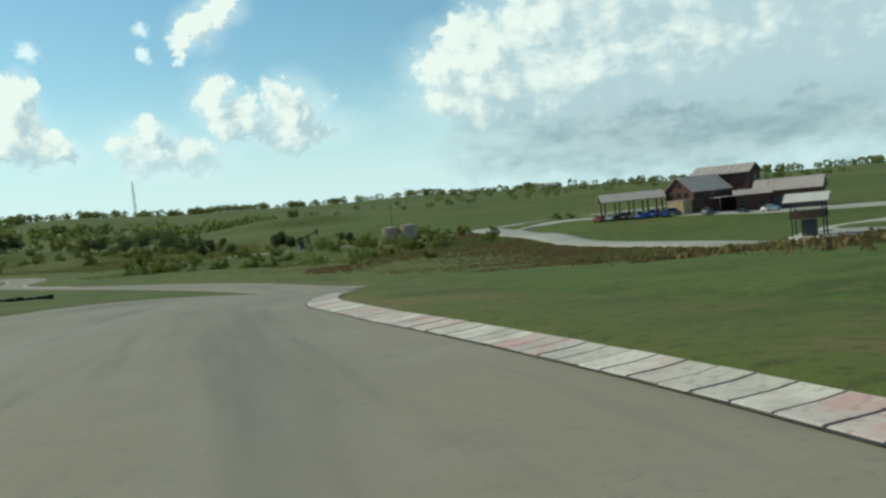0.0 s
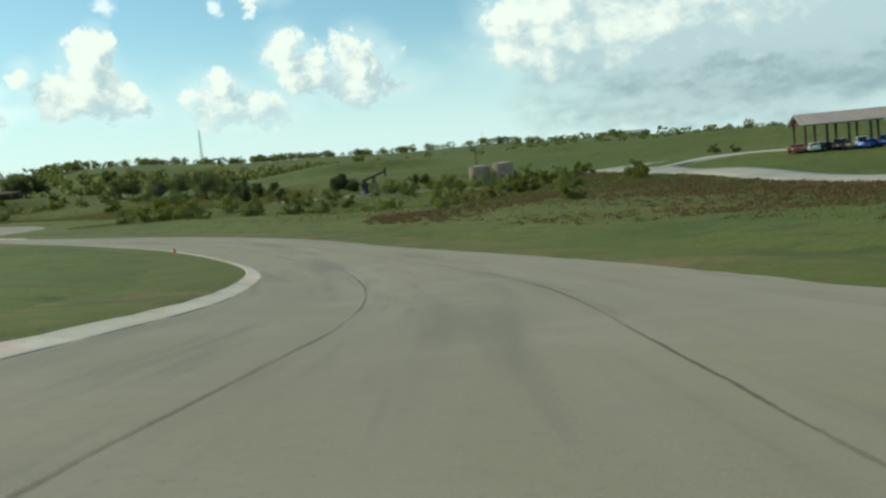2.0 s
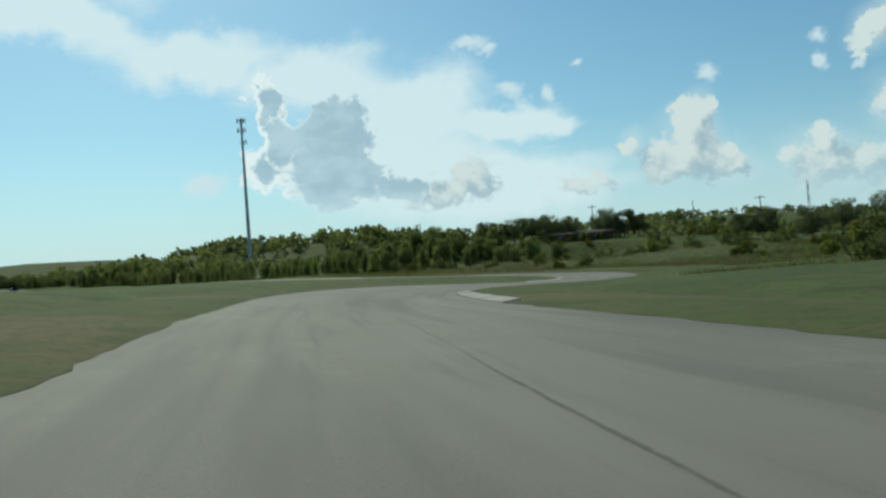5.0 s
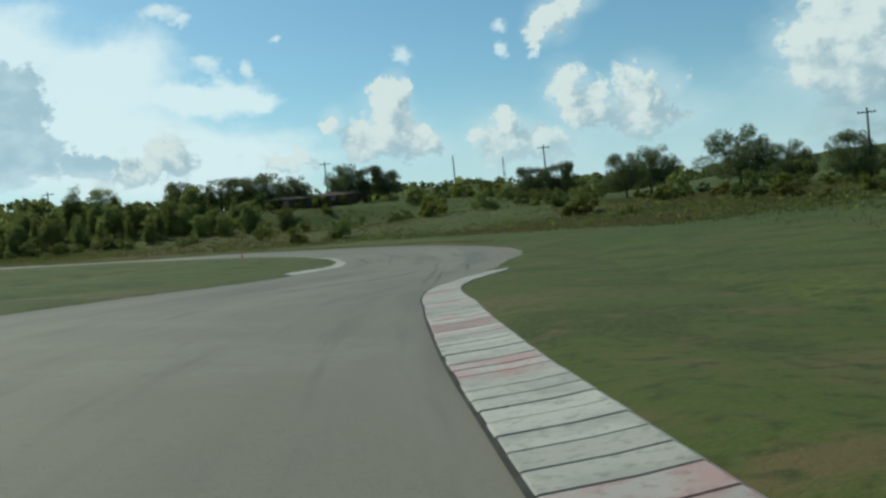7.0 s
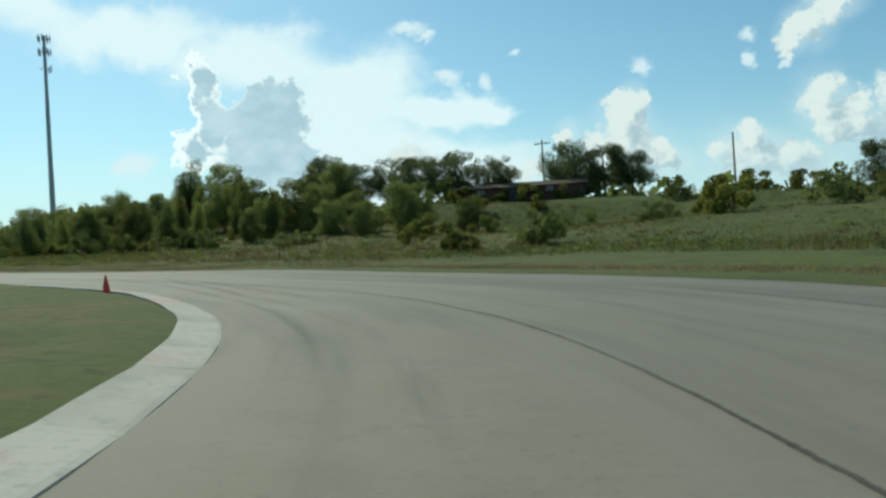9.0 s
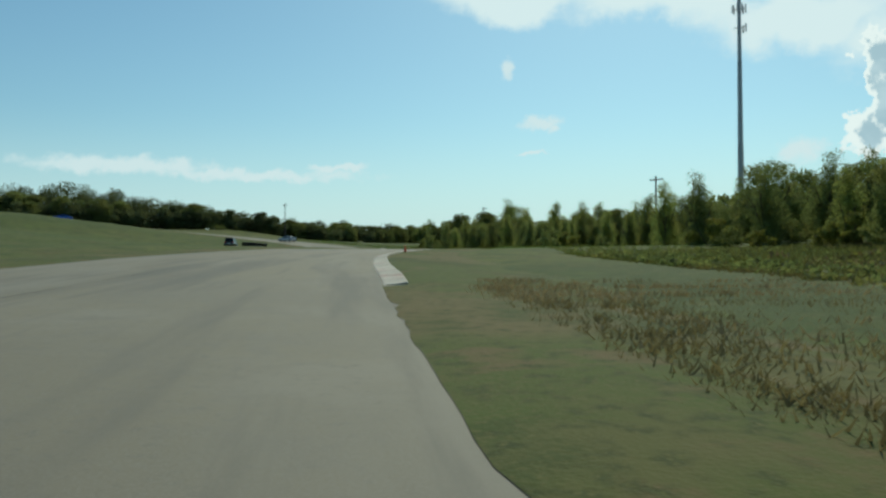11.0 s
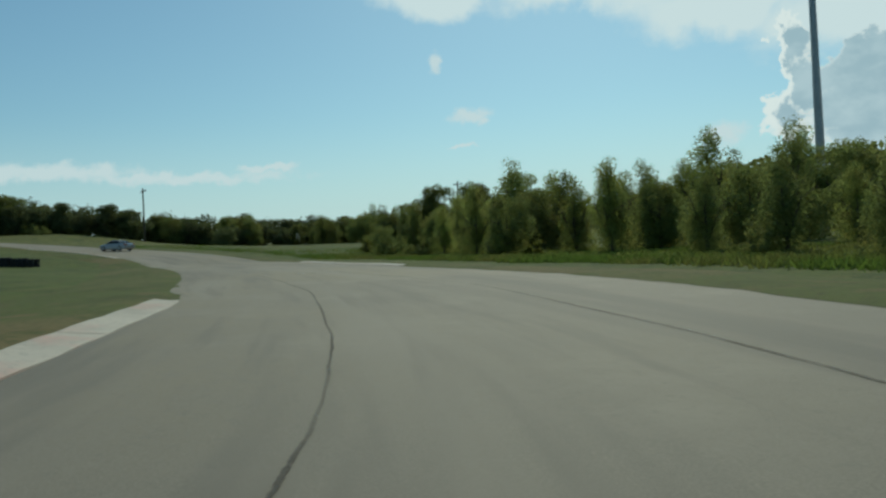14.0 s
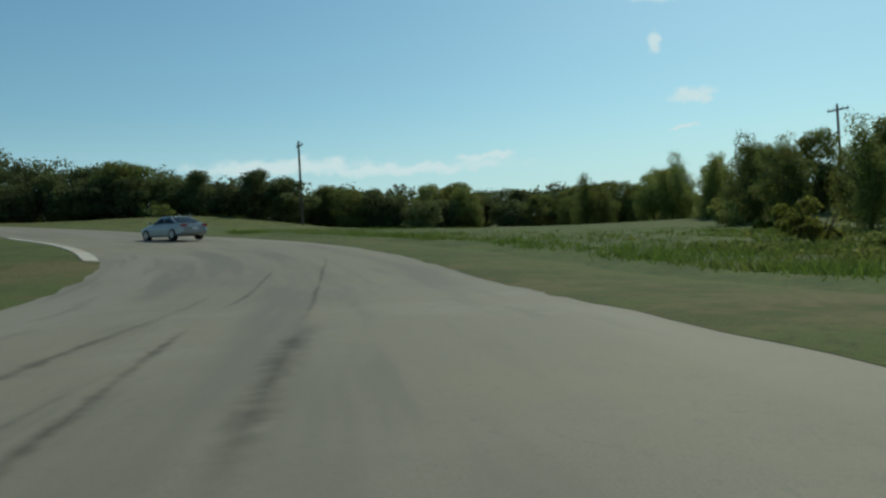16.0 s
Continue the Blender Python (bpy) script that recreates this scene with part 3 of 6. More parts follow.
ROAD_Z = [
    2.77, 2.30, 1.82, 1.35, 0.88, 0.43, -0.03, -0.44, -0.96, -1.68, -2.52, -3.42, -4.37, -5.20, -5.92, -6.50, -6.97, -7.31, -7.52, -7.63, -7.65, -7.57, 
    -7.45, -7.33, -7.21, -7.07, -7.03, -7.11, -7.27, -7.45, -7.69, -7.99, -8.18, -8.14, -7.97, -7.71, -7.40, -7.04, -6.63, -6.21, -5.83, -5.47, -5.12, 
    -4.80, -4.51, -4.26, -4.07, -3.87, -3.67, -3.48, -3.30, -3.12, -2.94, -2.77, -2.59, -2.42, -2.22, -1.59, -0.92, -0.16, 0.64, 1.48, 2.44, 3.40, 4.34, 
    5.25, 6.15, 6.59, 7.10, 7.61, 8.05, 8.56, 9.06, 9.50, 10.01]
ROAD_HALF = [
    5.34, 5.36, 5.38, 5.40, 5.30, 5.02, 4.61, 3.99, 3.76, 3.84, 3.83, 4.18, 4.30, 4.04, 4.13, 4.21, 4.38, 4.51, 4.57, 4.40, 4.43, 4.33, 3.97, 3.66, 3.42, 
    3.31, 3.25, 3.36, 3.59, 3.78, 3.55, 3.73, 4.24, 4.48, 4.43, 4.44, 4.55, 4.39, 4.36, 4.27, 4.27, 4.20, 4.12, 4.04, 4.15, 4.56, 4.46, 4.54, 4.47, 4.62, 
    4.83, 5.01, 5.04, 5.06, 5.11, 5.11, 5.14, 5.14, 5.14, 5.14, 5.14, 5.14, 5.14, 5.14, 5.14, 5.14, 5.14, 5.14, 5.14, 5.14, 5.14, 5.14, 5.14, 5.14, 5.14]
ROAD_TILT = [
    0.055, 0.057, 0.059, 0.061, 0.063, 0.065, 0.066, 0.070, 0.071, 0.069, 0.068, 0.070, 0.078, 0.087, 0.097, 0.105, 0.110, 0.115, 0.116, 0.115, 0.114, 
    0.111, 0.109, 0.107, 0.105, 0.103, 0.101, 0.098, 0.096, 0.088, 0.080, 0.073, 0.066, 0.057, 0.047, 0.040, 0.035, 0.029, 0.025, 0.024, 0.023, 0.024, 
    0.025, 0.027, 0.028, 0.026, 0.024, 0.022, 0.019, 0.017, 0.016, 0.014, 0.012, 0.012, 0.011, 0.000, 0.000, 0.000, 0.000, 0.000, 0.000, 0.000, 0.000, 
    0.000, 0.000, 0.000, 0.000, 0.000, 0.000, 0.000, 0.000, 0.000, 0.000, 0.000, 0.000]
ROAD_HINGE = [
    -1.0, -1.2, -1.3, -1.5, -1.7, -2.2, -2.6, -3.1, -3.2, -2.1, -1.1, -0.5, 0.1, 1.5, 2.2, 2.8, 3.1, 3.3, 3.6, 3.8, 3.5, 2.9, 2.0, 0.8, -0.4, -1.4, -2.3, 
    -2.7, -2.9, -3.2, -2.8, -1.3, 0.1, 1.2, 2.8, 3.8, 2.6, 0.7, -1.7, -3.4, -3.8, -3.6, -3.5, -3.3, -2.9, -2.4, -0.6, 0.6, 1.3, 0.9, 0.3, -0.2, -0.8, 
    -1.2, -1.7, -1.9, -2.0, -2.0, -2.0, -2.0, -2.0, -2.0, -2.0, -2.0, -2.0, -2.0, -2.0, -2.0, -2.0, -2.0, -2.0, -2.0, -2.0, -2.0, -2.0]
JOINT_NEAR = [(6, 2.3), (93, 2.1), (102, 2.06), (106.7, 1.99), (115, 1.6), (122, 1.35), (133, 1.35), (141.5, 1.38), (153, 1.85), (162, 1.6), (173, 1.3), (189, 1.05), (198, 1.0), (207, 0.7), (220, 0.1), (231, -0.4), (261, -0.4), (290, 0.0), (306, 1.4), (322.7, 1.56), (324.5, 1.39), (328, 1.06), (332.8, 0.92), (338.7, 1.0), (343, 1.2), (351.5, 1.12), (361.6, 0.8), (364.3, 1.1), (380, 1.1), (430, 0.5), (435.7, 0.71), (438, 0.87), (459.6, 2.38), (465.4, 2.03), (478, 1.6), (487.8, 1.54), (492.3, 1.82), (505, 2.3), (536, 1.1)]
JOINT_FAR = [(6, -0.8), (73, -0.8), (95, -1.0), (101.4, -1.18), (103.3, -1.26), (107.8, -1.51), (116.6, -1.86), (126, -1.8), (134.7, -1.6), (138.2, -1.38), (142, -1.15), (152, -1.3), (182, -2.0), (211, -3.0), (251, -0.8), (290, -0.8), (304, 0.0), (309.5, -0.26), (312, -0.54), (316.2, -1.19), (320.3, -1.86), (322.7, -2.04), (327.4, -2.48), (332.2, -2.63), (361.8, -2.58), (365.6, -2.47), (380, -1.9), (436, -1.2), (440, -0.8), (446.4, -0.53), (449, -0.45), (455.4, -0.45), (459.6, -0.8), (463, -1.1), (469.5, -1.45), (478, -1.8), (487, -2.07), (491.7, -1.79), (497, -1.3), (501, -0.86), (503, -0.78), (507, -0.75), (519.5, -0.76), (523.4, -0.89), (539.7, -1.45)]

def spline(values, s):
    """Smooth curve through evenly numbered values."""
    v = np.array(values)
    m = np.gradient(v)
    i = np.clip(np.floor(s).astype(int), 0, len(v) - 2)
    u = s - i
    return (2 * u**3 - 3 * u**2 + 1) * v[i] + (u**3 - 2 * u**2 + u) * m[i] + (-2 * u**3 + 3 * u**2) * v[i + 1] + (u**3 - u**2) * m[i + 1]


knots = np.linspace(0, len(ROAD_X) - 1, 6000)
kx, ky = spline(ROAD_X, knots), spline(ROAD_Y, knots)
run = np.concatenate([[0], np.cumsum(np.hypot(np.diff(kx), np.diff(ky)))])
LENGTH = float(run[-1])
ST = np.arange(0, LENGTH, 1.0)
kn = np.interp(ST, run, knots)
CX, CY, CZ, HALF = (spline(v, kn) for v in (ROAD_X, ROAD_Y, ROAD_Z, ROAD_HALF))
TILT, HINGE = (np.interp(kn, np.arange(len(ROAD_X)), v) for v in (ROAD_TILT, ROAD_HINGE))
TX, TY = np.gradient(CX), np.gradient(CY)
tl = np.hypot(TX, TY)
NX, NY = -TY / tl, TX / tl


def profile(i, o):
    """Height of the paved plane at station index i, o metres left of the centre line."""
    return CZ[i] + TILT[i] * (np.maximum(o, HINGE[i]) - np.maximum(0, HINGE[i]))


def on_road(s, o, up=0.0):
    """The place s metres along the centre line and o metres to the left of it."""
    x, y, nx, ny = (float(np.interp(s, ST, v)) for v in (CX, CY, NX, NY))
    z = float(np.interp(s, ST, CZ)) + float(np.interp(s, ST, TILT)) * (max(o, float(np.interp(s, ST, HINGE))) - max(0.0, float(np.interp(s, ST, HINGE))))
    return Vector((x + nx * o, y + ny * o, z + up))


def half(s):
    return float(np.interp(s, ST, HALF))


# heights of the land away from the track: east, north, height
LAND = np.array([(60, 118, -7.9), (55.6, 111, -7.8), (53.2, 125, -8.1), (50, 190, -7.4), (50, 210, -7.0), (25, 112, -8.5), (35, 60, -5.5), (70, 10, -2.5), (125, 110, -9), (85, 178, -6.0), (80, 160, -6.9), (105, 165, -7.0), (68, 196, -5.3), (66, 214, -5.0), (110, 192, -6.2), (95, 145, -7.7), (150, 190, -6.5), (50, 241, -7.4), (63, 143, -8.3), (73, 108, -8.2), (90, 118, -8.0), (24, 250, -8.2),
                 (-30, 226, -10), (4, 196, -10.5), (-20, 295, -8), (14, 392, -3), (75, 410, 1.5), (0, 440, 3), (150, 390, 1), (-132, 374, 0.4), (-45, 320, -6.5), (-63, 351, -5.6)])
FAR_LAND = np.array([(150, 680, 6), (80, 630, 5), (400, 548, -4), (372, 690, -3), (269, 830, 8.5), (210, 820, 11), (111, 963, 16.5), (-78, 967, 19), (-112, 1040, 21), (-223, 844, 24), (-262, 907, 24.5), (-250, 600, 13), (260, 595, 3.5), (300, 480, -2), (420, 1000, 4), (-330, 1800, 40), (600, 300, -5), (-350, 520, 17), (-450, 570, 24), (-136, 352, 0.3), (-118, 362, 0), (-100, 356, -1.2), (-150, 345, 0.2), (-76, 362, -3.4), (-110, 335, -6), (-190, 352, -3.2), (-240, 345, -2.6),
                     (-325, 432, 5.5), (-300, 340, -1.2), (-345, 345, 0.5), (-285, 330, -2.0), (-400, 338, 3), (-380, 329, 1.5), (-369, 287, 6.0), (-358, 340, 0.4), (-410, 250, 12), (-270, 220, 2), (-274, 288, -1.0), (-290, 293, -0.6), (-160, 180, -2), (-100, 60, 0), (0, -120, 5), (-300, 20, 6), (200, -200, 3), (-900, 700, 40), (-1200, 0, 40), (0, -1500, 20), (1500, 0, -5), (1500, 1800, 5)])
LAND = np.concatenate([LAND, FAR_LAND])


def land_height(x, y):
    """Height of the ground at arrays of places, and the distance from the track's edge."""
    x, y = np.atleast_1d(np.asarray(x, float)), np.atleast_1d(np.asarray(y, float))
    z, gap = np.empty(len(x)), np.empty(len(x))
    pick = np.arange(0, len(ST), 14)
    px, py = np.concatenate([LAND[:, 0], CX[pick]]), np.concatenate([LAND[:, 1], CY[pick]])
    pz = np.concatenate([LAND[:, 2], CZ[pick]])
    for a in range(0, len(x), 4000):
        xs, ys = x[a:a + 4000, None], y[a:a + 4000, None]
        d2 = (xs - CX[::2]) ** 2 + (ys - CY[::2]) ** 2
        i = np.argmin(d2, 1) * 2
        o = (xs[:, 0] - CX[i]) * NX[i] + (ys[:, 0] - CY[i]) * NY[i]
        dist = np.sqrt(d2.min(1))
        near = profile(i, np.clip(o, -12, 12))
        w = 1 / ((xs - px) ** 2 + (ys - py) ** 2 + 60.0) ** 1.6
        far = (w * pz).sum(1) / w.sum(1)
        b = np.clip((dist - 9) / 45, 0, 1)
        b = b * b * (3 - 2 * b)
        z[a:a + 4000] = near * (1 - b) + far * b
        gap[a:a + 4000] = dist - HALF[i]
    return z, gap


def ground_z(x, y):
    return float(land_height([x], [y])[0][0])


def mesh_object(name, verts, faces, mat, parent=None, label="", smooth_faces=False):
    me = bpy.data.meshes.new(name)
    me.from_pydata([tuple(v) for v in verts], [], faces)
    if smooth_faces:
        me.shade_smooth()
    me.materials.append(mat)
    ob = new(name, me)
    if parent is not None:
        ob.parent = parent
    if label:
        ob["label"] = label
    return ob


def part(name, bm, mat, parent=None, label="", smooth_faces=False):
    me = bpy.data.meshes.new(name)
    bm.to_mesh(me)
    bm.free()
    if smooth_faces:
        me.shade_smooth()
    me.materials.append(mat)
    ob = new(name, me)
    if parent is not None:
        ob.parent = parent
    if label:
        ob["label"] = label
    return ob


def add_box(bm, centre, size, turn=0.0, bevel=0.0):
    r = bmesh.ops.create_cube(bm, size=1.0, matrix=Matrix.Translation(centre) @ Matrix.Rotation(turn, 4, "Z") @ Matrix.Diagonal((*size, 1)))
    if bevel:
        edges = list({e for v in r["verts"] for e in v.link_edges})
        bmesh.ops.bevel(bm, geom=edges, offset=bevel, segments=2, affect="EDGES", profile=0.7)
    return r["verts"]


def add_tube(bm, a, b, ra, rb, sides=8):
    a, b = Vector(a), Vector(b)
    d = b - a
    m = Matrix.Translation((a + b) / 2) @ d.to_track_quat("Z", "Y").to_matrix().to_4x4()
    bmesh.ops.create_cone(bm, cap_ends=True, segments=sides, radius1=ra, radius2=rb, depth=d.length, matrix=m)


def box_part(name, centre, size, mat, parent, label="", bevel=0.0, turn=0.0):
    bm = bmesh.new()
    add_box(bm, centre, size, turn, bevel)
    return part(name, bm, mat, parent, label)


def empty(name, place, turn=0.0):
    e = new(name)
    e.empty_display_size = 0.3
    e.location, e.rotation_euler = place, (0, 0, turn)
    return e


# ---- ground ----
def axis(lo, hi, step, far):
    core = list(np.arange(lo, hi + 0.1, step))
    grow, a, b = step, core[0], core[-1]
    head, tail = [], []
    while b < far or a > -far:
        grow *= 1.17
        if a > -far:
            a -= grow
            head.append(a)
        if b < far:
            b += grow
            tail.append(b)
    return np.array(head[::-1] + core + tail)


gx, gy = axis(-430, 170, 3.0, 3800), axis(-70, 420, 3.0, 3800)
GXX, GYY = np.meshgrid(gx, gy)
gz, gap = land_height(GXX.ravel(), GYY.ravel())
sink = np.clip((4.0 - gap) / 2.5, 0, 1)
bumps = np.array([noise.noise((x * 0.11, y * 0.11, 0.0)) * 0.10 + noise.noise((x * 0.03, y * 0.03, 5.0)) * 0.30 for x, y in zip(GXX.ravel(), GYY.ravel())])
gz = gz + bumps * np.clip(gap / 12, 0, 1) - 0.35 * sink
w = len(gx)
me = bpy.data.meshes.new("ground")
me.from_pydata(np.stack([GXX.ravel(), GYY.ravel(), gz], 1).tolist(), [],
               [(j * w + i, j * w + i + 1, (j + 1) * w + i + 1, (j + 1) * w + i) for j in range(len(gy) - 1) for i in range(w - 1)])
me.shade_smooth()
me.materials.append(GROUND)
tagged(new("ground", me), "rolling land of mown grass and dry earth", "ground", kind="structure")


def ribbon(name, s0, s1, offsets, lifts, mat, step=1.0, parent=None, place=on_road):
    """A strip along the track: offsets and lifts are functions of the station, one for each line of points."""
    ss = np.arange(s0, s1 + step / 2, step)
    verts, n = [], len(offsets)
    for s in ss:
        for o, l in zip(offsets, lifts):
            oo, ll = o(s), l(s) if callable(l) else l
            verts.append(place(s, oo, ll))
    faces = [(k * n + j + 1, k * n + j, (k + 1) * n + j, (k + 1) * n + j + 1) for k in range(len(ss) - 1) for j in range(n - 1)]
    return mesh_object(name, verts, faces, mat, parent, smooth_faces=True)


# where the paved edge stands in from the even width: side, then rows of station and distance
INSETS = [(-1, [(46, 0.0), (52, 0.1), (60, 0.15), (64, 0.1), (68, 0.12), (72.4, 0.33), (75, 0.23), (80, -0.05), (84, -0.3), (89, -0.4), (95, -0.5), (102, -0.4), (109, -1.0), (122, -0.95), (126, -0.75), (131, -0.55), (139, -0.2), (145, 0.05), (152, 0.3), (160, 0.4), (168, 0.2), (175, 0.0)]), (-1, [(305, -0.1), (309.8, 0.22), (311.2, 0.2), (314, -0.15), (319, -0.72), (325, -0.95), (332, -0.45), (340, 0.0)]),
          (-1, [(262, 0.02), (267, 0.06), (273, 0.18), (276, 0.12), (281, 0.06), (290, 0.06), (295.7, 0.32), (297.5, 0.33), (300, 0.24), (302.2, 0.04), (304.2, 0.0)]),
          (-1, [(355, 0.0), (361, -1.2), (364, -1.13), (368, -0.32), (373.4, -0.23), (382, 0.0)]),
          (-1, [(415, 0.0), (425, 0.12), (432.7, 0.12), (440, 0.06), (444.5, 0.24), (447.6, 0.46), (451, 0.55), (455, 0.52), (466, 0.42), (472, 0.2), (477, -0.03), (484, -0.5), (490, -0.4), (496, 0.0), (503.5, 0.55), (507, 0.42), (510, 0.28), (514, 0.3), (519.4, 0.42), (521, 0.34), (525, 0.06), (531, -0.15), (537, 0.0)]),
          (1, [(110, 0.0), (117, 0.3), (122, 0.08), (126, -0.06), (134, -0.06), (141, 0.0), (150, -0.04), (157, -0.06), (164, -0.12), (174, -0.03), (183, -0.1), (190, -0.15), (195, 0.02), (199, 0.2), (205.7, 0.5), (208.5, 0.4), (214, 0.0)]),
          (1, [(310, 0.0), (318, 0.5), (325, 0.62), (328.5, 0.42), (335, 0.35), (338, 0.25), (342, 0.12), (346, 0.12), (349.5, 0.38), (351, 0.58), (353, 0.7), (355, 0.64), (357, 0.25), (359.5, 0.0)]),
          (1, [(468, 0.0), (474, 0.25), (478, 0.35), (484, 0.6), (486, 0.6), (491, 0.0)])]


def edge(s, side):
    """Distance from the centre line at which the kerb or the verge begins."""
    gone = 0.0
    for a, rows in INSETS:
        if a == side and rows[0][0] <= s <= rows[-1][0]:
            gone = float(np.interp(s, *zip(*rows)))
    return half(s) - gone


cols = [-1, -0.8, -0.6, -0.4, -0.2, 0, 0.2, 0.4, 0.6, 0.8, 1]
road = ribbon("road", 0, LENGTH - 2, [lambda s, c=c: c * (edge(s, 1 if c > 0 else -1) + 0.35) for c in cols], [0.0] * len(cols), ASPHALT)
uv = road.data.uv_layers.new(name="along")
for loop in road.data.loops:
    k, j = divmod(loop.vertex_index, len(cols))
    uv.data[loop.index].uv = (cols[j] * 4.5, k * 0.07)
tagged(road, "pale worn asphalt race track with dark joints", "race track", kind="structure")


ROAD_GRID = np.array([v.co.z for v in road.data.vertices]).reshape(-1, len(cols))


def surface(s, o, up=0.0):
    """A place on the built paving: s along, o to the left, up above it."""
    p = on_road(s, o)
    i = min(int(s), len(ROAD_GRID) - 2)
    u = s - i
    c = o / (edge(s, 1 if o > 0 else -1) + 0.35)
    p.z = float((1 - u) * np.interp(c, cols, ROAD_GRID[i]) + u * np.interp(c, cols, ROAD_GRID[i + 1])) + up
    return p


# kerbs: side (1 left), from, to, rows of station and width, length of a piece, whether striped, label
KERBS = [(-1, 12, 83.2, ((12, 0.45), (58, 0.45), (62, 0.52), (68, 0.62), (72, 0.76), (76, 0.78), (83, 0.72)), 0.34, True, "low track kerb of worn white and faded red slabs"),
         (1, 115, 208, ((115, 0.46), (140, 0.48), (150, 0.38), (156, 0.37), (162, 0.43), (173, 0.54), (190, 0.53), (198, 0.66), (208, 0.66)), 3.0, False, "long pale concrete track kerb with stained slabs"),
         (-1, 238, 303.4, ((238, 0.6), (272, 0.61), (278, 0.66), (285, 0.75), (290, 0.8), (295, 0.74), (304, 0.76)), 0.34, True, "low track kerb of worn white and faded red slabs"),
         (1, 308, 358.0, ((308, 0.46), (346, 0.49), (353, 0.51), (358, 0.55)), 2.5, False, "curved pale concrete kerb round the bend"),
         (-1, 400, 442.6, ((400, 0.48), (432, 0.49), (435, 0.56), (445, 0.50)), 3.0, False, "pale concrete kerb with pink paint remains"),
         (1, 472.5, 486, ((472, 0.56), (486, 0.56)), 2.25, False, "short pale concrete kerb at the bend"),
         (-1, 507.2, 535.5, ((507, 0.5), (535, 0.5)), 0.75, True, "low track kerb of worn pale slabs"),
         (1, 566, 592, ((566, 0.6), (592, 0.6)), 2.4, False, "curved pale concrete kerb round the bend")]


def kerb_width(k, s):
    return float(np.interp(s, *zip(*k[3])))


def kerb_room(s, side):
    """Width that a kerb takes up beside the track at this station."""
    room = 0.0
    for k in KERBS:
        if k[0] == side:
            k = (*k[:2], k[1] + int((k[2] - k[1]) / k[4]) * k[4], *k[3:])
            room = max(room, kerb_width(k, s) if k[1] - 0.2 < s < k[2] + 0.2 else 0.0)
    return room


def ragged(s, side):
    return 0.22 * noise.noise((s * 0.55, side * 7.0, 0.0)) + 0.12 * noise.noise((s * 2.1, side * 3.0, 4.0))


def verge_place(s, o, up=0.0):
    return surface(s, o, up) if abs(o) < edge(s, 1 if o > 0 else -1) + 0.34 else on_road(s, o, up)


for side, name in ((1, "verge_left"), (-1, "verge_right")):
    offs = [lambda s, g=g, f=f, side=side: side * (edge(s, side) + kerb_room(s, side) + (g + f * ragged(s, side) if kerb_room(s, side) < 0.05 else (-0.10 if g < 0 else g + f * abs(ragged(s, side))))) for g, f in ((-0.05, 0.7), (0.35, 0.6), (1.2, 0), (2.4, 0), (4.2, 0), (5.6, 0))]
    lifts = [lambda s, side=side: 0.005, lambda s, side=side: 0.035 + 0.03 * (kerb_room(s, side) > 0.3), lambda s: 0.03 + 0.05 * noise.noise((s * 0.3, 1.0, 2.0)), lambda s: -0.02 + 0.06 * noise.noise((s * 0.25, 5.0, 2.0)), -0.12, -0.5]
    if side < 0:
        offs, lifts = offs[::-1], lifts[::-1]
    v = ribbon(name, 0, LENGTH - 2, offs[::-1] if side > 0 else offs[::-1], lifts[::-1] if side > 0 else lifts[::-1], VERGE, step=0.5, place=verge_place)
    tagged(v, "dusty grass verge along the track's edge", "verge", kind="structure")


# ---- kerbs, joints and marks of the track ----
def slab(name, root, side, a, b, w0, w1, mat, lift):
    """One cast piece lying along the paved edge from a to b, higher at its outer side, with worn edges."""
    n = max(1, round((b - a) / 0.8))
    low = (0.0, 0.012) if mat is CONCRETE else (0.014, 0.016)
    rows = []
    for k in range(n + 1):
        s, w_ = a + (b - a) * k / n, w0 + (w1 - w0) * k / n
        e = edge(s, side)
        ends = 0.012 if k in (0, n) else 0.0
        rows.append([on_road(s, side * (e + o), h) for o, h in ((low[0], -0.06), (low[0], low[1] + lift - ends), (0.045, low[1] + 0.012 + lift - ends), (0.03 + w_ * 0.6, 0.048 + lift - ends), (w_, 0.072 + lift - ends), (w_ + 0.03, 0.058 + lift - ends), (w_ + 0.03, -0.06))])
    verts = [p - root.location for r in rows for p in r]
    faces = [(k * 7 + j, k * 7 + j + 1, (k + 1) * 7 + j + 1, (k + 1) * 7 + j) if side > 0 else (k * 7 + j + 1, k * 7 + j, (k + 1) * 7 + j, (k + 1) * 7 + j + 1) for k in range(n) for j in range(6)]
    faces += [tuple(range(7)) if side < 0 else tuple(range(6, -1, -1)), tuple(n * 7 + j for j in (range(6, -1, -1) if side < 0 else range(7)))]
    return mesh_object(name, verts, faces, mat, root)


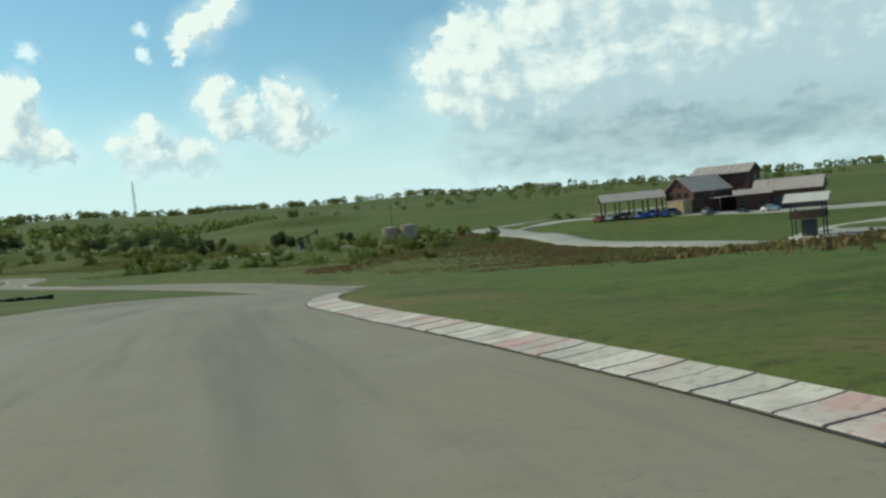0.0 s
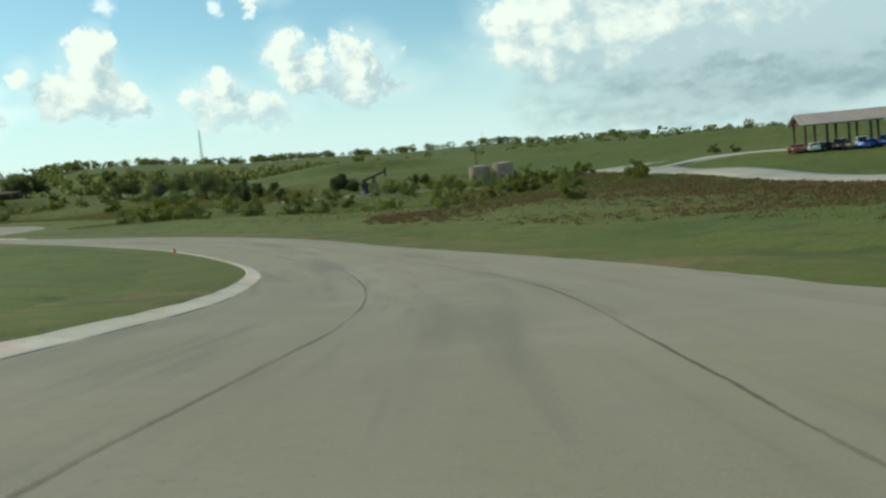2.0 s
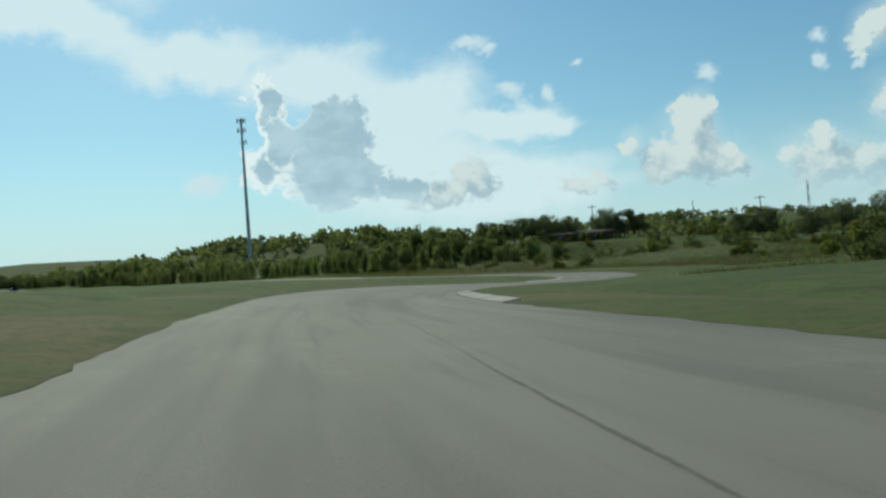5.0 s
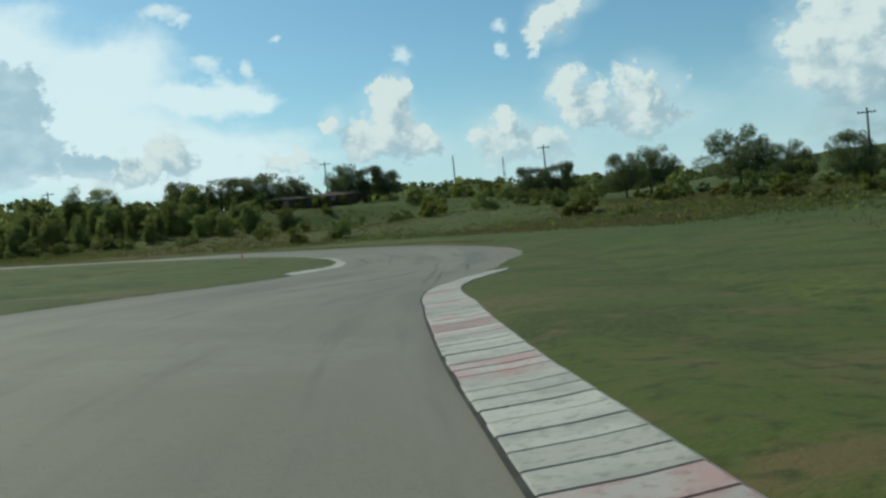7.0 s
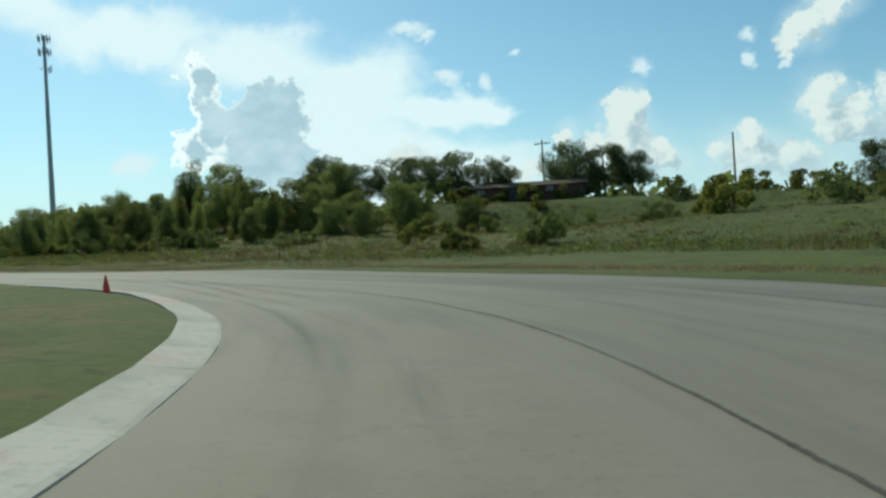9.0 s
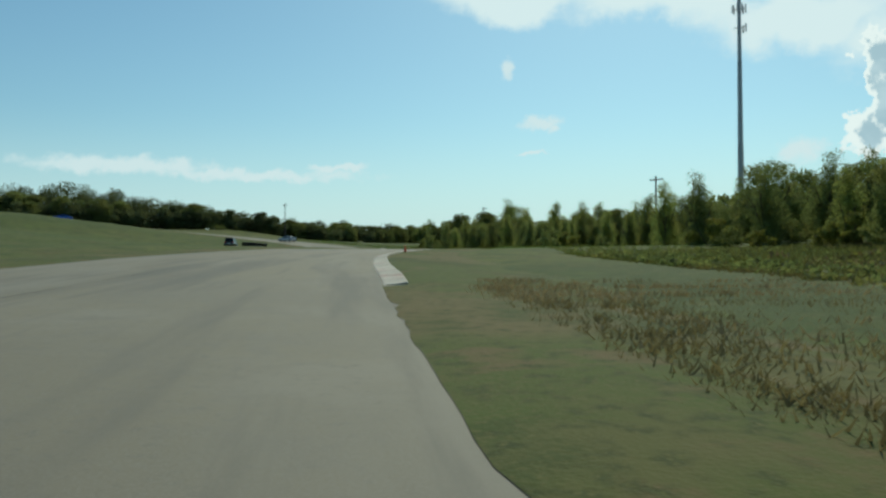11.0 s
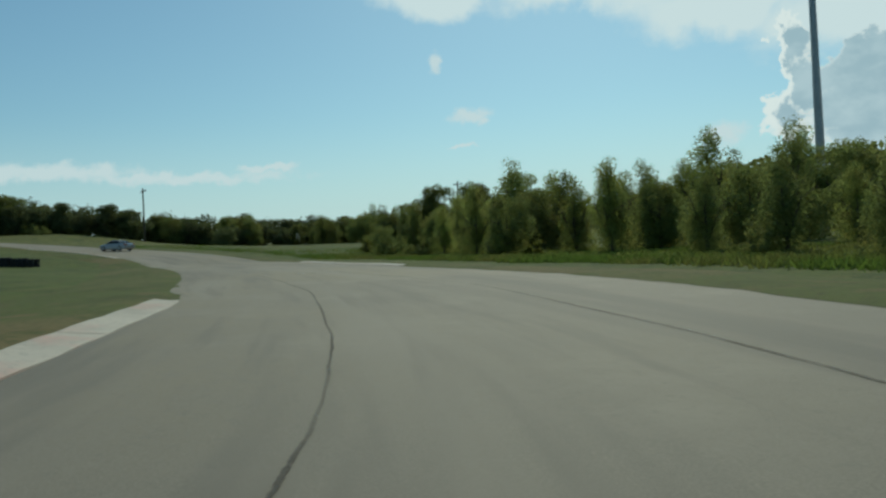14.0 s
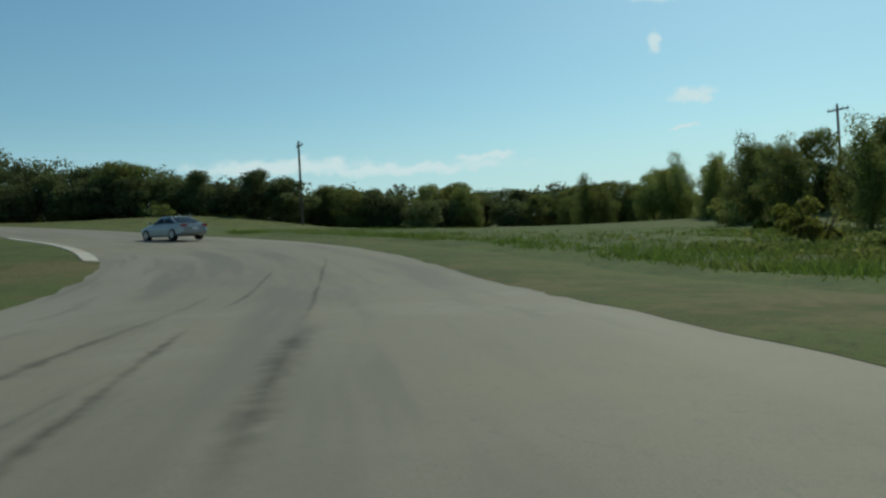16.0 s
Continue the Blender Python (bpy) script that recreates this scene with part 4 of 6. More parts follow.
def kerb(side, s0, s1, width, piece, striped, label):
    """A kerb of cast slabs outside the paved edge; side 1 is left."""
    root = empty("kerb", on_road(s0, side * half(s0)))
    rng = random.Random(int(s0) * 7 + side)
    n = int((s1 - s0) / piece)
    shift = rng.randrange(5)
    gap_ = 0.03 if striped else 0.006

    def wide(s):
        return float(np.interp(s, *zip(*width))) * min(1.0, 0.86 + 0.14 * min(s - s0, s0 + n * piece - s))
    for i in range(n):
        a, b = s0 + i * piece, s0 + (i + 1) * piece - gap_
        mat = CONCRETE
        if striped:
            mat = KERB_RED if piece < 0.5 and ((i + shift) % 11 in (2, 3, 4) or rng.random() < 0.06) else KERB_WHITE
        slab("slab", root, side, a, b, wide(a), wide(b), mat, rng.uniform(-0.004, 0.004))
    tagged(root, label, "kerb", "kerbs along the track", "structure")
    if striped:
        bed = ribbon("bed", s0 + 0.05, s0 + n * piece - 0.1, [lambda s: side * (edge(s, side) - 0.006), lambda s: side * (edge(s, side) + wide(s) * 0.5), lambda s: side * (edge(s, side) + wide(s) * 0.9)][::-side], [0.010, 0.012, 0.012], GAP, step=0.25)
        for v in bed.data.vertices:
            v.co -= root.location
        bed.parent = root
    return root


for row in KERBS:
    kerb(*row)


def line_on_road(name, s0, s1, offset, width, mat, label, lift=0.008, wob=0.05, fade=0.0):
    def mid(s):
        return offset(s) + wob * noise.noise((s * 0.35, width * 50, 1.0)) + 0.4 * wob * noise.noise((s * 1.7, width * 90, 3.0))

    def wide(s):
        ends = 1.0 if not fade else max(0.15, min(1.0, (s - s0) / fade, (s1 - s) / fade))
        return 0.8 * width * ends * (1.0 + 0.35 * noise.noise((s * 1.1, 9.0, width)))
    ob = ribbon(name, s0, s1, [lambda s: mid(s) + wide(s), lambda s: mid(s) - wide(s)], [lift, lift], mat, step=0.25, place=surface)
    uv = ob.data.uv_layers.new(name="along")
    last = len(ob.data.vertices) / 2 - 1
    for loop in ob.data.loops:
        k, j = divmod(loop.vertex_index, 2)
        uv.data[loop.index].uv = (j, k / last)
    return tagged(ob, label, "road mark", kind="structure")


def joint(rows):
    ks, ko = zip(*rows)
    return lambda s: float(np.interp(s, ks, ko))


for s0, s1, rows, wd in ((90, 250, JOINT_NEAR, 0.036), (88, 235, JOINT_FAR, 0.032), (300, 374, JOINT_NEAR, 0.034), (298, 384, JOINT_FAR, 0.03), (426, 530, JOINT_NEAR, 0.026), (438, 532, JOINT_FAR, 0.032), (374, 420, JOINT_NEAR, 0.02)):
    line_on_road("joint", s0, s1, joint(rows), wd, JOINT, "dark joint between two paved strips", wob=0.04)
SKIDS = [([(296, -3.0), (298, -2.74), (301.5, -2.14), (312.5, -0.87), (318, -0.5)], 0.15), ([(297, -3.1), (299.5, -2.8), (304, -2.14), (311, -1.4)], 0.10), ([(303.5, -3.06), (309, -2.45), (313, -2.1)], 0.13),
         ([(294, 0.6), (297.5, 0.31), (305.5, -0.53), (312.5, -0.87)], 0.18), ([(320, 2.4), (323.5, 2.58), (325.5, 2.7), (333, 3.2)], 0.09), ([(320, 1.7), (325, 2.08), (327.5, 2.32), (335, 2.9)], 0.09),
         ([(318, 2.7), (324, 2.8), (326.5, 2.95), (332, 3.3)], 0.08), ([(334, 2.8), (338.3, 3.26), (342.8, 3.5), (346, 3.45), (349.4, 3.24), (352.6, 2.72), (357.9, 1.78), (361.7, 1.02), (365, 0.26), (367.9, -0.49)], 0.11),
         ([(338, 2.7), (345, 3.0), (349.1, 2.87), (352.9, 2.08), (356.6, 1.37), (361, -0.15), (363.4, -0.72), (366.1, -1.3), (369, -1.97), (374, -3.0)], 0.14), ([(344, 2.6), (352, 1.7), (356, 0.9), (360.9, -0.4), (362.4, -0.8), (363.8, -1.19), (366.6, -1.98)], 0.13),
         ([(356, 1.9), (361.8, 1.16), (364, 0.8)], 0.07), ([(534, -1.1), (537.5, -1.13), (540.5, -1.15), (542.5, -1.38)], 0.2), ([(540, -1.1), (549.5, -1.23), (556, -1.7), (564, -2.9)], 0.09),
         ([(543, 0.5), (553.5, 0.0), (560, -0.6)], 0.10), ([(532, -0.2), (536.5, -0.02), (538.5, 0.12), (544, 0.36)], 0.10), ([(530, 1.0), (540, 1.2), (552, 1.0)], 0.12), ([(510, 0.8), (520, 0.7), (528, 0.5), (542, 0.2)], 0.06), ([(56, 2.4), (64, 2.0), (70, 1.9)], 0.14)]
rng = random.Random(77)
for i in range(18):
    o = 0.9 - i * 0.075 + rng.uniform(-0.03, 0.03)
    a = 500.0 + rng.uniform(0, 1.6)
    SKIDS.append(([(a, o), (a + rng.uniform(1.5, 3.0), o - 0.12 - 0.1 * o)], rng.uniform(0.015, 0.04)))
for rows, wd in SKIDS:
    line_on_road("skid_mark", rows[0][0], rows[-1][0], joint(rows), wd * 1.35, RUBBER_MARK, "dark rubber skid mark on the track", 0.006, 0.02)


# ---- traffic cones ----
def traffic_cone(place, turn, height=0.5):
    root = empty("traffic_cone", place, turn)
    k = height / 0.5
    bm = bmesh.new()
    add_box(bm, (0, 0, 0.014 * k), (0.28 * k, 0.28 * k, 0.028 * k), 0.0, 0.008 * k)
    part("base", bm, BLACK_RUBBER, root, "black rubber base plate")
    bm = bmesh.new()
    rings = [(0.125, 0.028), (0.118, 0.045), (0.105, 0.06), (0.075, 0.24), (0.045, 0.40), (0.028, 0.485), (0.02, 0.5)]
    loops = [[bm.verts.new((r * k * math.cos(a * math.tau / 20), r * k * math.sin(a * math.tau / 20), z * k)) for a in range(20)] for r, z in rings]
    for lo, hi in zip(loops, loops[1:]):
        for i in range(20):
            bm.faces.new((lo[i], lo[(i + 1) % 20], hi[(i + 1) % 20], hi[i]))
    bm.faces.new(loops[-1])
    part("cone_body", bm, CONE, root, smooth_faces=True)
    return tagged(root, "orange plastic traffic cone on the grass beside the kerb", "traffic cone", "cones along the kerbs")


for s, o in ((178.0, 5.3), (352.3, 4.66), (432.5, -4.66)):
    traffic_cone(on_road(s, o, 0.03), 0.4, 0.38)


# ---- trees ----
def crown_mesh(name, blobs, count, leaf, seed, mat, shell=0.55, flat=0.0):
    """Leaves as small bent quads spread through ellipsoids: rows of centre and half axes."""
    rng = np.random.default_rng(seed)
    blobs = np.array(blobs, float)
    vol = (blobs[:, 3] * blobs[:, 4] * blobs[:, 5]) ** 0.75
    pick = rng.choice(len(blobs), count, p=vol / vol.sum())
    d = rng.normal(size=(count, 3))
    d /= np.linalg.norm(d, axis=1)[:, None]
    r = shell + (1 - shell) * rng.random(count) ** 0.7
    c = blobs[pick, :3] + d * blobs[pick, 3:] * (r * rng.uniform(0.85, 1.18, count))[:, None]
    n = d * 0.8 + rng.normal(size=(count, 3)) * 0.7 + (0, 0, 0.25)
    n /= np.linalg.norm(n, axis=1)[:, None]
    t = np.cross(n, rng.normal(size=(count, 3)))
    t /= np.linalg.norm(t, axis=1)[:, None]
    b = np.cross(n, t)
    s = leaf * rng.uniform(0.55, 1.3, count)[:, None]
    quad = np.stack([c - t * s * 0.9, c - b * s * 0.55 + n * s * 0.15, c + t * s * 0.9, c + b * s * 0.55 + n * s * 0.15], 1).reshape(-1, 3)
    me = bpy.data.meshes.new(name)
    me.from_pydata(quad.tolist(), [], [(4 * i, 4 * i + 1, 4 * i + 2, 4 * i + 3) for i in range(count)])
    me.materials.append(mat)
    return me


def limbs(bm, rng, base, tip, r, twigs):
    add_tube(bm, base, tip, r, r * 0.55, 7)
    for i in range(twigs):
        u = rng.uniform(0.35, 1.0)
        p = Vector(base).lerp(Vector(tip), u)
        a = rng.uniform(0, math.tau)
        q = p + Vector((math.cos(a), math.sin(a), rng.uniform(0.4, 1.0))) * (Vector(tip) - Vector(base)).length * rng.uniform(0.3, 0.5)
        add_tube(bm, p, q, r * 0.42, r * 0.12, 5)


def make_tree(kind, seed, height, spread, mat, label, count, leaf, bare=0.2, lumps=9, gaps=0.5):
    rng = random.Random(seed)
    root = empty("tree" if kind != "shrub" else "shrub", (0, 0, 0))
    bm = bmesh.new()
    if kind == "shrub":
        for i in range(5):
            a = rng.uniform(0, math.tau)
            add_tube(bm, (0, 0, -0.1), (math.cos(a) * spread * 0.45, math.sin(a) * spread * 0.45, height * 0.6), 0.035, 0.012, 5)
    else:
        fork = Vector((rng.uniform(-0.2, 0.2), rng.uniform(-0.2, 0.2), height * (bare + 0.12)))
        add_tube(bm, (0, 0, -0.25), fork, height * 0.026, height * 0.018, 9)
        for i in range(5):
            a = i * math.tau / 5 + rng.uniform(-0.4, 0.4)
            tip = fork + Vector((math.cos(a) * spread * 0.55, math.sin(a) * spread * 0.55, height * rng.uniform(0.3, 0.5)))
            limbs(bm, rng, fork, tip, height * 0.011, 4)
        limbs(bm, rng, fork, fork + Vector((0, 0, height * 0.5)), height * 0.013, 4)
    part("trunk" if kind != "shrub" else "stem", bm, BARK, root)
    blobs = []
    if kind == "broad":
        blobs.append((0, 0, height * 0.42, spread * 0.62, spread * 0.62, height * 0.38))
    for i in range(lumps):
        a = rng.uniform(0, math.tau)
        if kind == "slim":
            u = (i + 0.5) / lumps
            k = spread * (0.20 + 0.34 * (1 - u) ** 0.6) * rng.uniform(0.7, 1.25)
            q, z = k * rng.uniform(0.2, 1.0), height * (0.08 + 0.82 * u + rng.uniform(-0.03, 0.03))
            blobs.append((math.cos(a) * q, math.sin(a) * q, z, k, k * rng.uniform(0.85, 1.1), k * rng.uniform(0.9, 1.4)))
            continue
        z = height * (bare + (1 - bare) * rng.uniform(0.10, 0.88))
        rise = (z / height - bare) / (1 - bare)
        reach = spread * (math.sin(math.pi * min(0.97, max(0.12, rise * 0.92 + 0.08))) ** 0.6)
        q = reach * rng.uniform(0.3, 0.8)
        k = spread * rng.uniform(0.20, 0.44) * (1.15 - gaps * 0.4) * (1.15 - 0.45 * rise)
        blobs.append((math.cos(a) * q, math.sin(a) * q, z, k, k * rng.uniform(0.8, 1.1), k * rng.uniform(0.55, 0.95)))
    ob = new("crown", crown_mesh("crown", blobs, count, leaf, seed, mat))
    ob.parent = root
    return tagged(root, label, "tree" if kind != "shrub" else "shrub")


used = set()


def plant(proto, x, y, size, turn, sink=0.1, wide=1.0):
    m = Matrix.Translation((x, y, ground_z(x, y) - sink)) @ Matrix.Rotation(turn, 4, "Z") @ Matrix.Diagonal((size * wide, size * wide, size, 1))
    if proto.name not in used:
        used.add(proto.name)
        proto.matrix_basis = m
        proto["group"] = "trees of the land" if proto["category"] == "tree" else "shrubs of the land"
        return proto
    c = copy_thing(proto, Matrix.Identity(4))
    c.matrix_basis = m
    return c


L_BROAD, L_OAK = "leafy green broadleaved tree in the wood's edge", "dark spreading oak with a short trunk"
BROAD = [make_tree("broad", 11 + i, 8.0, 3.0 + 0.3 * i, LEAF, L_BROAD, 16000, 0.11, 0.0, 46) for i in range(3)]
SLIM = [make_tree("slim", 31 + i, 8.4, 2.4, LEAF_LIGHT if i != 1 else LEAF, "tall slender green tree", 12000, 0.095, 0.0, 34) for i in range(3)]
OAK = [make_tree("oak", 51 + i, 7.0, 4.3, LEAF_DARK, L_OAK, 17000, 0.095, 0.20, 46, 1.1) for i in range(3)]
DENSE = [make_tree("broad", 71 + i, 7.0, 3.4, LEAF_DARK, "dense dark tree in the far wood", 7000, 0.18, 0.0, 20) for i in range(2)]
SHRUB = [make_tree("shrub", 91 + i, 2.4, 1.7, LEAF, "round green shrub in rough grass", 1900, 0.11, 0.0, 9) for i in range(2)]
SHRUB_Y = [make_tree("shrub", 101 + i, 2.0, 1.6, LEAF_YELLOW, "yellowish green shrub in rough grass", 1700, 0.11, 0.0, 8) for i in range(2)]

rng = random.Random(5)
# wood along the outside of the back stretch
s = 392.0
while s < 572:
    front = float(np.interp(s, (392, 398, 435, 448, 458, 465, 505, 550, 560, 572), (34, 36, 29, 27, 22, 18, 17.5, 19, 25, 35)))
    for row, (o, tall) in enumerate(((0, 0.72), (5, 0.84), (11, 0.95), (19, 1.05))):
        p = on_road(min(s + rng.uniform(-2, 2), LENGTH - 5), -(front + o + rng.uniform(-2.0, 2.5)))
        tall *= float(np.interp(s, (392, 412, 430, 440, 448, 458, 466, 492, 502, 512, 521, 528, 548, 560, 572), (0.68, 0.74, 0.85, 1.0, 0.95, 0.80, 0.72, 0.70, 0.66, 0.9, 0.98, 0.74, 0.68, 1.2, 1.15)))
        if rng.random() < 0.93:
            plant(rng.choice(BROAD + SLIM + SLIM + (SHRUB if row == 0 else BROAD)), p.x, p.y, tall * rng.uniform(0.72, 1.12), rng.uniform(0, 6.28))
    if rng.random() < 0.7:
        p = on_road(s, -(front - rng.uniform(2, 4.5)))
        plant(rng.choice(SHRUB + SHRUB_Y), p.x, p.y, rng.uniform(0.4, 1.1), rng.uniform(0, 6.28))
    s += rng.uniform(3.8, 5.4)
# oaks on the bank beyond the second bend
for x, y, k in ((-147, 350, 1.0), (-143, 353, 1.1), (-139, 355, 1.1), (-135, 357, 1.15), (-130.5, 359, 1.0), (-121, 364.5, 1.25), (-117, 366, 1.15), (-113.5, 367, 0.95), (-82, 350, 0.9), (-77, 345.6, 1.0), (-65.9, 338, 1.1), (-62, 350.5, 1.35), (-49.8, 329.2, 1.45), (-44.3, 322.9, 1.0), (-38, 316, 1.0), (-142, 336, 1.0)):
    plant(rng.choice(OAK), x, y, k, rng.uniform(0, 6.28))
for x, y, k in ((-131, 352, 1.3), (-127, 353, 1.1), (-123, 354, 1.4), (-119, 356, 1.2), (-134, 351, 1.5), (-91.9, 319, 1.7), (-96, 358, 1.6), (-90.6, 360, 1.7), (-86.2, 359, 1.5), (-104, 298, 1.2), (-100, 301, 1.0), (-59, 325, 1.6), (-44, 318, 1.8), (-71, 338, 1.3)):
    plant(rng.choice(SHRUB + SHRUB_Y), x, y, k, rng.uniform(0, 6.28))
# shrubs of the valley
for x, y, k in ((-46.5, 249.0, 2.3), (-37.9, 194.8, 1.1), (-34.4, 190.8, 1.1), (-31.5, 191.7, 1.4), (-28, 194, 1.5), (-38.9, 244.8, 2.0), (-10.3, 190.5, 1.5), (-6.3, 188.8, 1.5), (10.2, 185.6, 1.4), (13.8, 188.2, 1.1), (4.1, 181.2, 1.0), (-18.6, 199.3, 1.3), (17.2, 238.5, 1.6), (66.0, 213.0, 0.8), (69.0, 211.0, 0.7), (38.5, 256.0, 1.7), (9.0, 150.0, 1.0), (21.0, 143.0, 0.9)):
    plant(rng.choice(SHRUB if rng.random() < 0.7 else SHRUB_Y), x, y, k, rng.uniform(0, 6.28))
for i in range(130):
    x, y = rng.uniform(-85, 45), rng.uniform(165, 300)
    z, g = land_height([x], [y])
    if g[0] > 22:
        plant(rng.choice(SHRUB + SHRUB_Y), x, y, rng.uniform(0.5, 1.5), rng.uniform(0, 6.28))
for i in range(90):
    x, y = rng.uniform(-160, -30), rng.uniform(300, 362)
    if land_height([x], [y])[1][0] > 24:
        plant(rng.choice(SHRUB + SHRUB_Y), x, y, rng.uniform(0.5, 1.3), rng.uniform(0, 6.28))
for i in range(26):
    x, y = rng.uniform(-60, 20), rng.uniform(285, 350)
    if land_height([x], [y])[1][0] > 48:
        plant(rng.choice(DENSE + SHRUB), x, y, rng.uniform(0.35, 0.75), rng.uniform(0, 6.28))
# dark wood west of the climb
back_rows = []
for i in range(232):
    u = (i // 4) / 57
    x, y = -362 - 14 * math.sin(u * 3.0) + rng.uniform(-3, 3) - 7 * (i % 4), 160 + 190 * u + rng.uniform(-2, 2)
    if i % 4 > 1:
        back_rows.append((x, y, 7.0 * (rng.uniform(0.66, 0.84) + 0.05 * (i % 4)) * float(np.interp(u, (0.6, 0.8, 1.0), (1.45, 1.2, 1.0)))))
        continue
    plant(rng.choice(DENSE + BROAD[:1]) if rng.random() < 0.88 else rng.choice(SHRUB), x, y, (rng.uniform(0.58, 0.78) + 0.05 * (i % 4)) * float(np.interp(u, (0.6, 0.8, 1.0), (1.45, 1.2, 1.0))), rng.uniform(0, 6.28), 0.4, wide=1.2)
for x, y, k in ((-357, 322, 0.62), (-365, 325, 0.7), (-371, 320, 0.75)):
    plant(DENSE[0], x, y, k, x * 1.7, 0.4, wide=1.2)
# the wood's edge beyond the last bend
for i in range(36):
    u = (i // 2) / 17
    x, y = -288 - 78 * u + rng.uniform(-2, 2), 341 + 3 * math.sin(u * 6) + rng.uniform(-2, 2) + 8 * (i % 2)
    plant(rng.choice(BROAD + SLIM + BROAD), x, y, rng.uniform(0.5, 0.7) + 0.12 * (i % 2) + 0.12 * (1 - u), rng.uniform(0, 6.28))


def far_woods(name, rows, seed, mat, label):
    """Distant woods: rows of x0, y0, x1, y1, depth, how many, height. Each tree is a clump of large leaves."""
    r = np.random.default_rng(seed)
    cs, ss = [], []
    for x0, y0, x1, y1, depth, n, tall in rows:
        u, v = r.random(n), (r.random(n) - 0.5) * depth
        x, y = x0 + (x1 - x0) * u + v * 0.3, y0 + (y1 - y0) * u + v
        z, _ = land_height(x, y)
        for a, b, c in zip(x, y, z):
            t = tall * r.uniform(0.6, 1.25)
            d = r.normal(size=(46, 3))
            d /= np.linalg.norm(d, axis=1)[:, None]
            d *= (0.65 + 0.45 * r.random(46))[:, None]
            cs.append(np.array((a, b, c + t * 0.5)) + d * (t * 0.62, t * 0.62, t * 0.5))
            ss.append(np.full(46, t * 0.19))
    c, s = np.concatenate(cs), np.concatenate(ss)[:, None]
    n = r.normal(size=c.shape)
    n /= np.linalg.norm(n, axis=1)[:, None]
    t = np.cross(n, r.normal(size=c.shape))
    t /= np.linalg.norm(t, axis=1)[:, None]
    b = np.cross(n, t)
    q = np.stack([c - t * s, c - b * s * 0.7, c + t * s, c + b * s * 0.7], 1).reshape(-1, 3)
    me = bpy.data.meshes.new(name)
    me.from_pydata(q.tolist(), [], [(4 * i, 4 * i + 1, 4 * i + 2, 4 * i + 3) for i in range(len(c))])
    me.materials.append(mat)
    return tagged(new(name, me), label, "woods", kind="stuff")


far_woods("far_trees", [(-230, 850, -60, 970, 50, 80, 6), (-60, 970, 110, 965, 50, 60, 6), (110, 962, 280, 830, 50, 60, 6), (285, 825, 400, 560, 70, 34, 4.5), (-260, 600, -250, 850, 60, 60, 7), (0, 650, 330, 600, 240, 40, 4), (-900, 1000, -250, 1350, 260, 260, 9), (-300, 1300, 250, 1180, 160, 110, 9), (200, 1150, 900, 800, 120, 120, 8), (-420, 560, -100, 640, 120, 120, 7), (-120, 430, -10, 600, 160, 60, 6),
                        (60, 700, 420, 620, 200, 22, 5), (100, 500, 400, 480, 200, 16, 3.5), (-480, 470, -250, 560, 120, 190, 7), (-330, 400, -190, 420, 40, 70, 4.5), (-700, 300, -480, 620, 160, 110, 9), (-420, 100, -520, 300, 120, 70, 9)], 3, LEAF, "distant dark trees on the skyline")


def joined_wood(rows, seed):
    """Trees standing behind the wood's front: rows of x, y and height, leaves in heaped lumps, joined into one mesh."""
    r = np.random.default_rng(seed)
    quads = []
    for x, y, tall in rows:
        me = crown_mesh("back_row", [(r.uniform(-0.25, 0.25) * tall, r.uniform(-0.25, 0.25) * tall, tall * r.uniform(0.25, 0.8), tall * 0.24, tall * 0.24, tall * 0.2) for _ in range(9)], 900, 0.30, int(r.integers(1e6)), LEAF_DARK)
        co = np.empty(len(me.vertices) * 3)
        me.vertices.foreach_get("co", co)
        bpy.data.meshes.remove(me)
        quads.append(co.reshape(-1, 3) + (x, y, ground_z(x, y) - 0.3))
    v = np.concatenate(quads)
    mesh_ = bpy.data.meshes.new("wood_interior")
    mesh_.from_pydata(v.tolist(), [], [(4 * i, 4 * i + 1, 4 * i + 2, 4 * i + 3) for i in range(len(v) // 4)])
    mesh_.materials.append(LEAF_DARK)
    return tagged(new("wood_interior", mesh_), "dark green trees deeper in the wood", "woods", kind="stuff")


joined_wood(back_rows, 21)


# ---- poles and masts ----
def utility_pole(x, y, top, arms=1, turn=0.3, base=None):
    z = ground_z(x, y)
    root = empty("utility_pole", (x, y, z), turn)
    h = top - z
    bm = bmesh.new()
    add_tube(bm, (0, 0, -0.4), (0, 0, h), 0.17, 0.11, 10)
    part("pole", bm, POLE_WOOD, root)
    for a in range(arms):
        box_part("crossarm", (0, 0.1, h - 0.55 - a * 1.1), (2.4, 0.11, 0.14), POLE_WOOD, root)
        for k in (-1.05, -0.5, 0.5, 1.05):
            bm = bmesh.new()
            add_tube(bm, (k, 0.1, h - 0.48 - a * 1.1), (k, 0.1, h - 0.28 - a * 1.1), 0.05, 0.035, 8)
            part("insulator", bm, STEEL, root)
    return tagged(root, "weathered wooden utility pole with a crossarm" if arms else "plain weathered wooden utility pole", "utility pole", "utility poles")


for x, y, top, arms in ((-128.8, 373, 10.0, 1), (-101.7, 377, 8.3, 0), (-80.6, 359.7, 6.7, 1), (-36, 316, 2.6, 1), (-338.3, 359.4, 10.5, 1), (-227.7, 343.3, 7.2, 1), (-177.7, 347.6, 8.5, 1), (-362, 309, 12.2, 1), (79.7, 626, 17.5, 1), (33.0, 307.0, 3.4, 1)):
    utility_pole(x, y, top, arms)

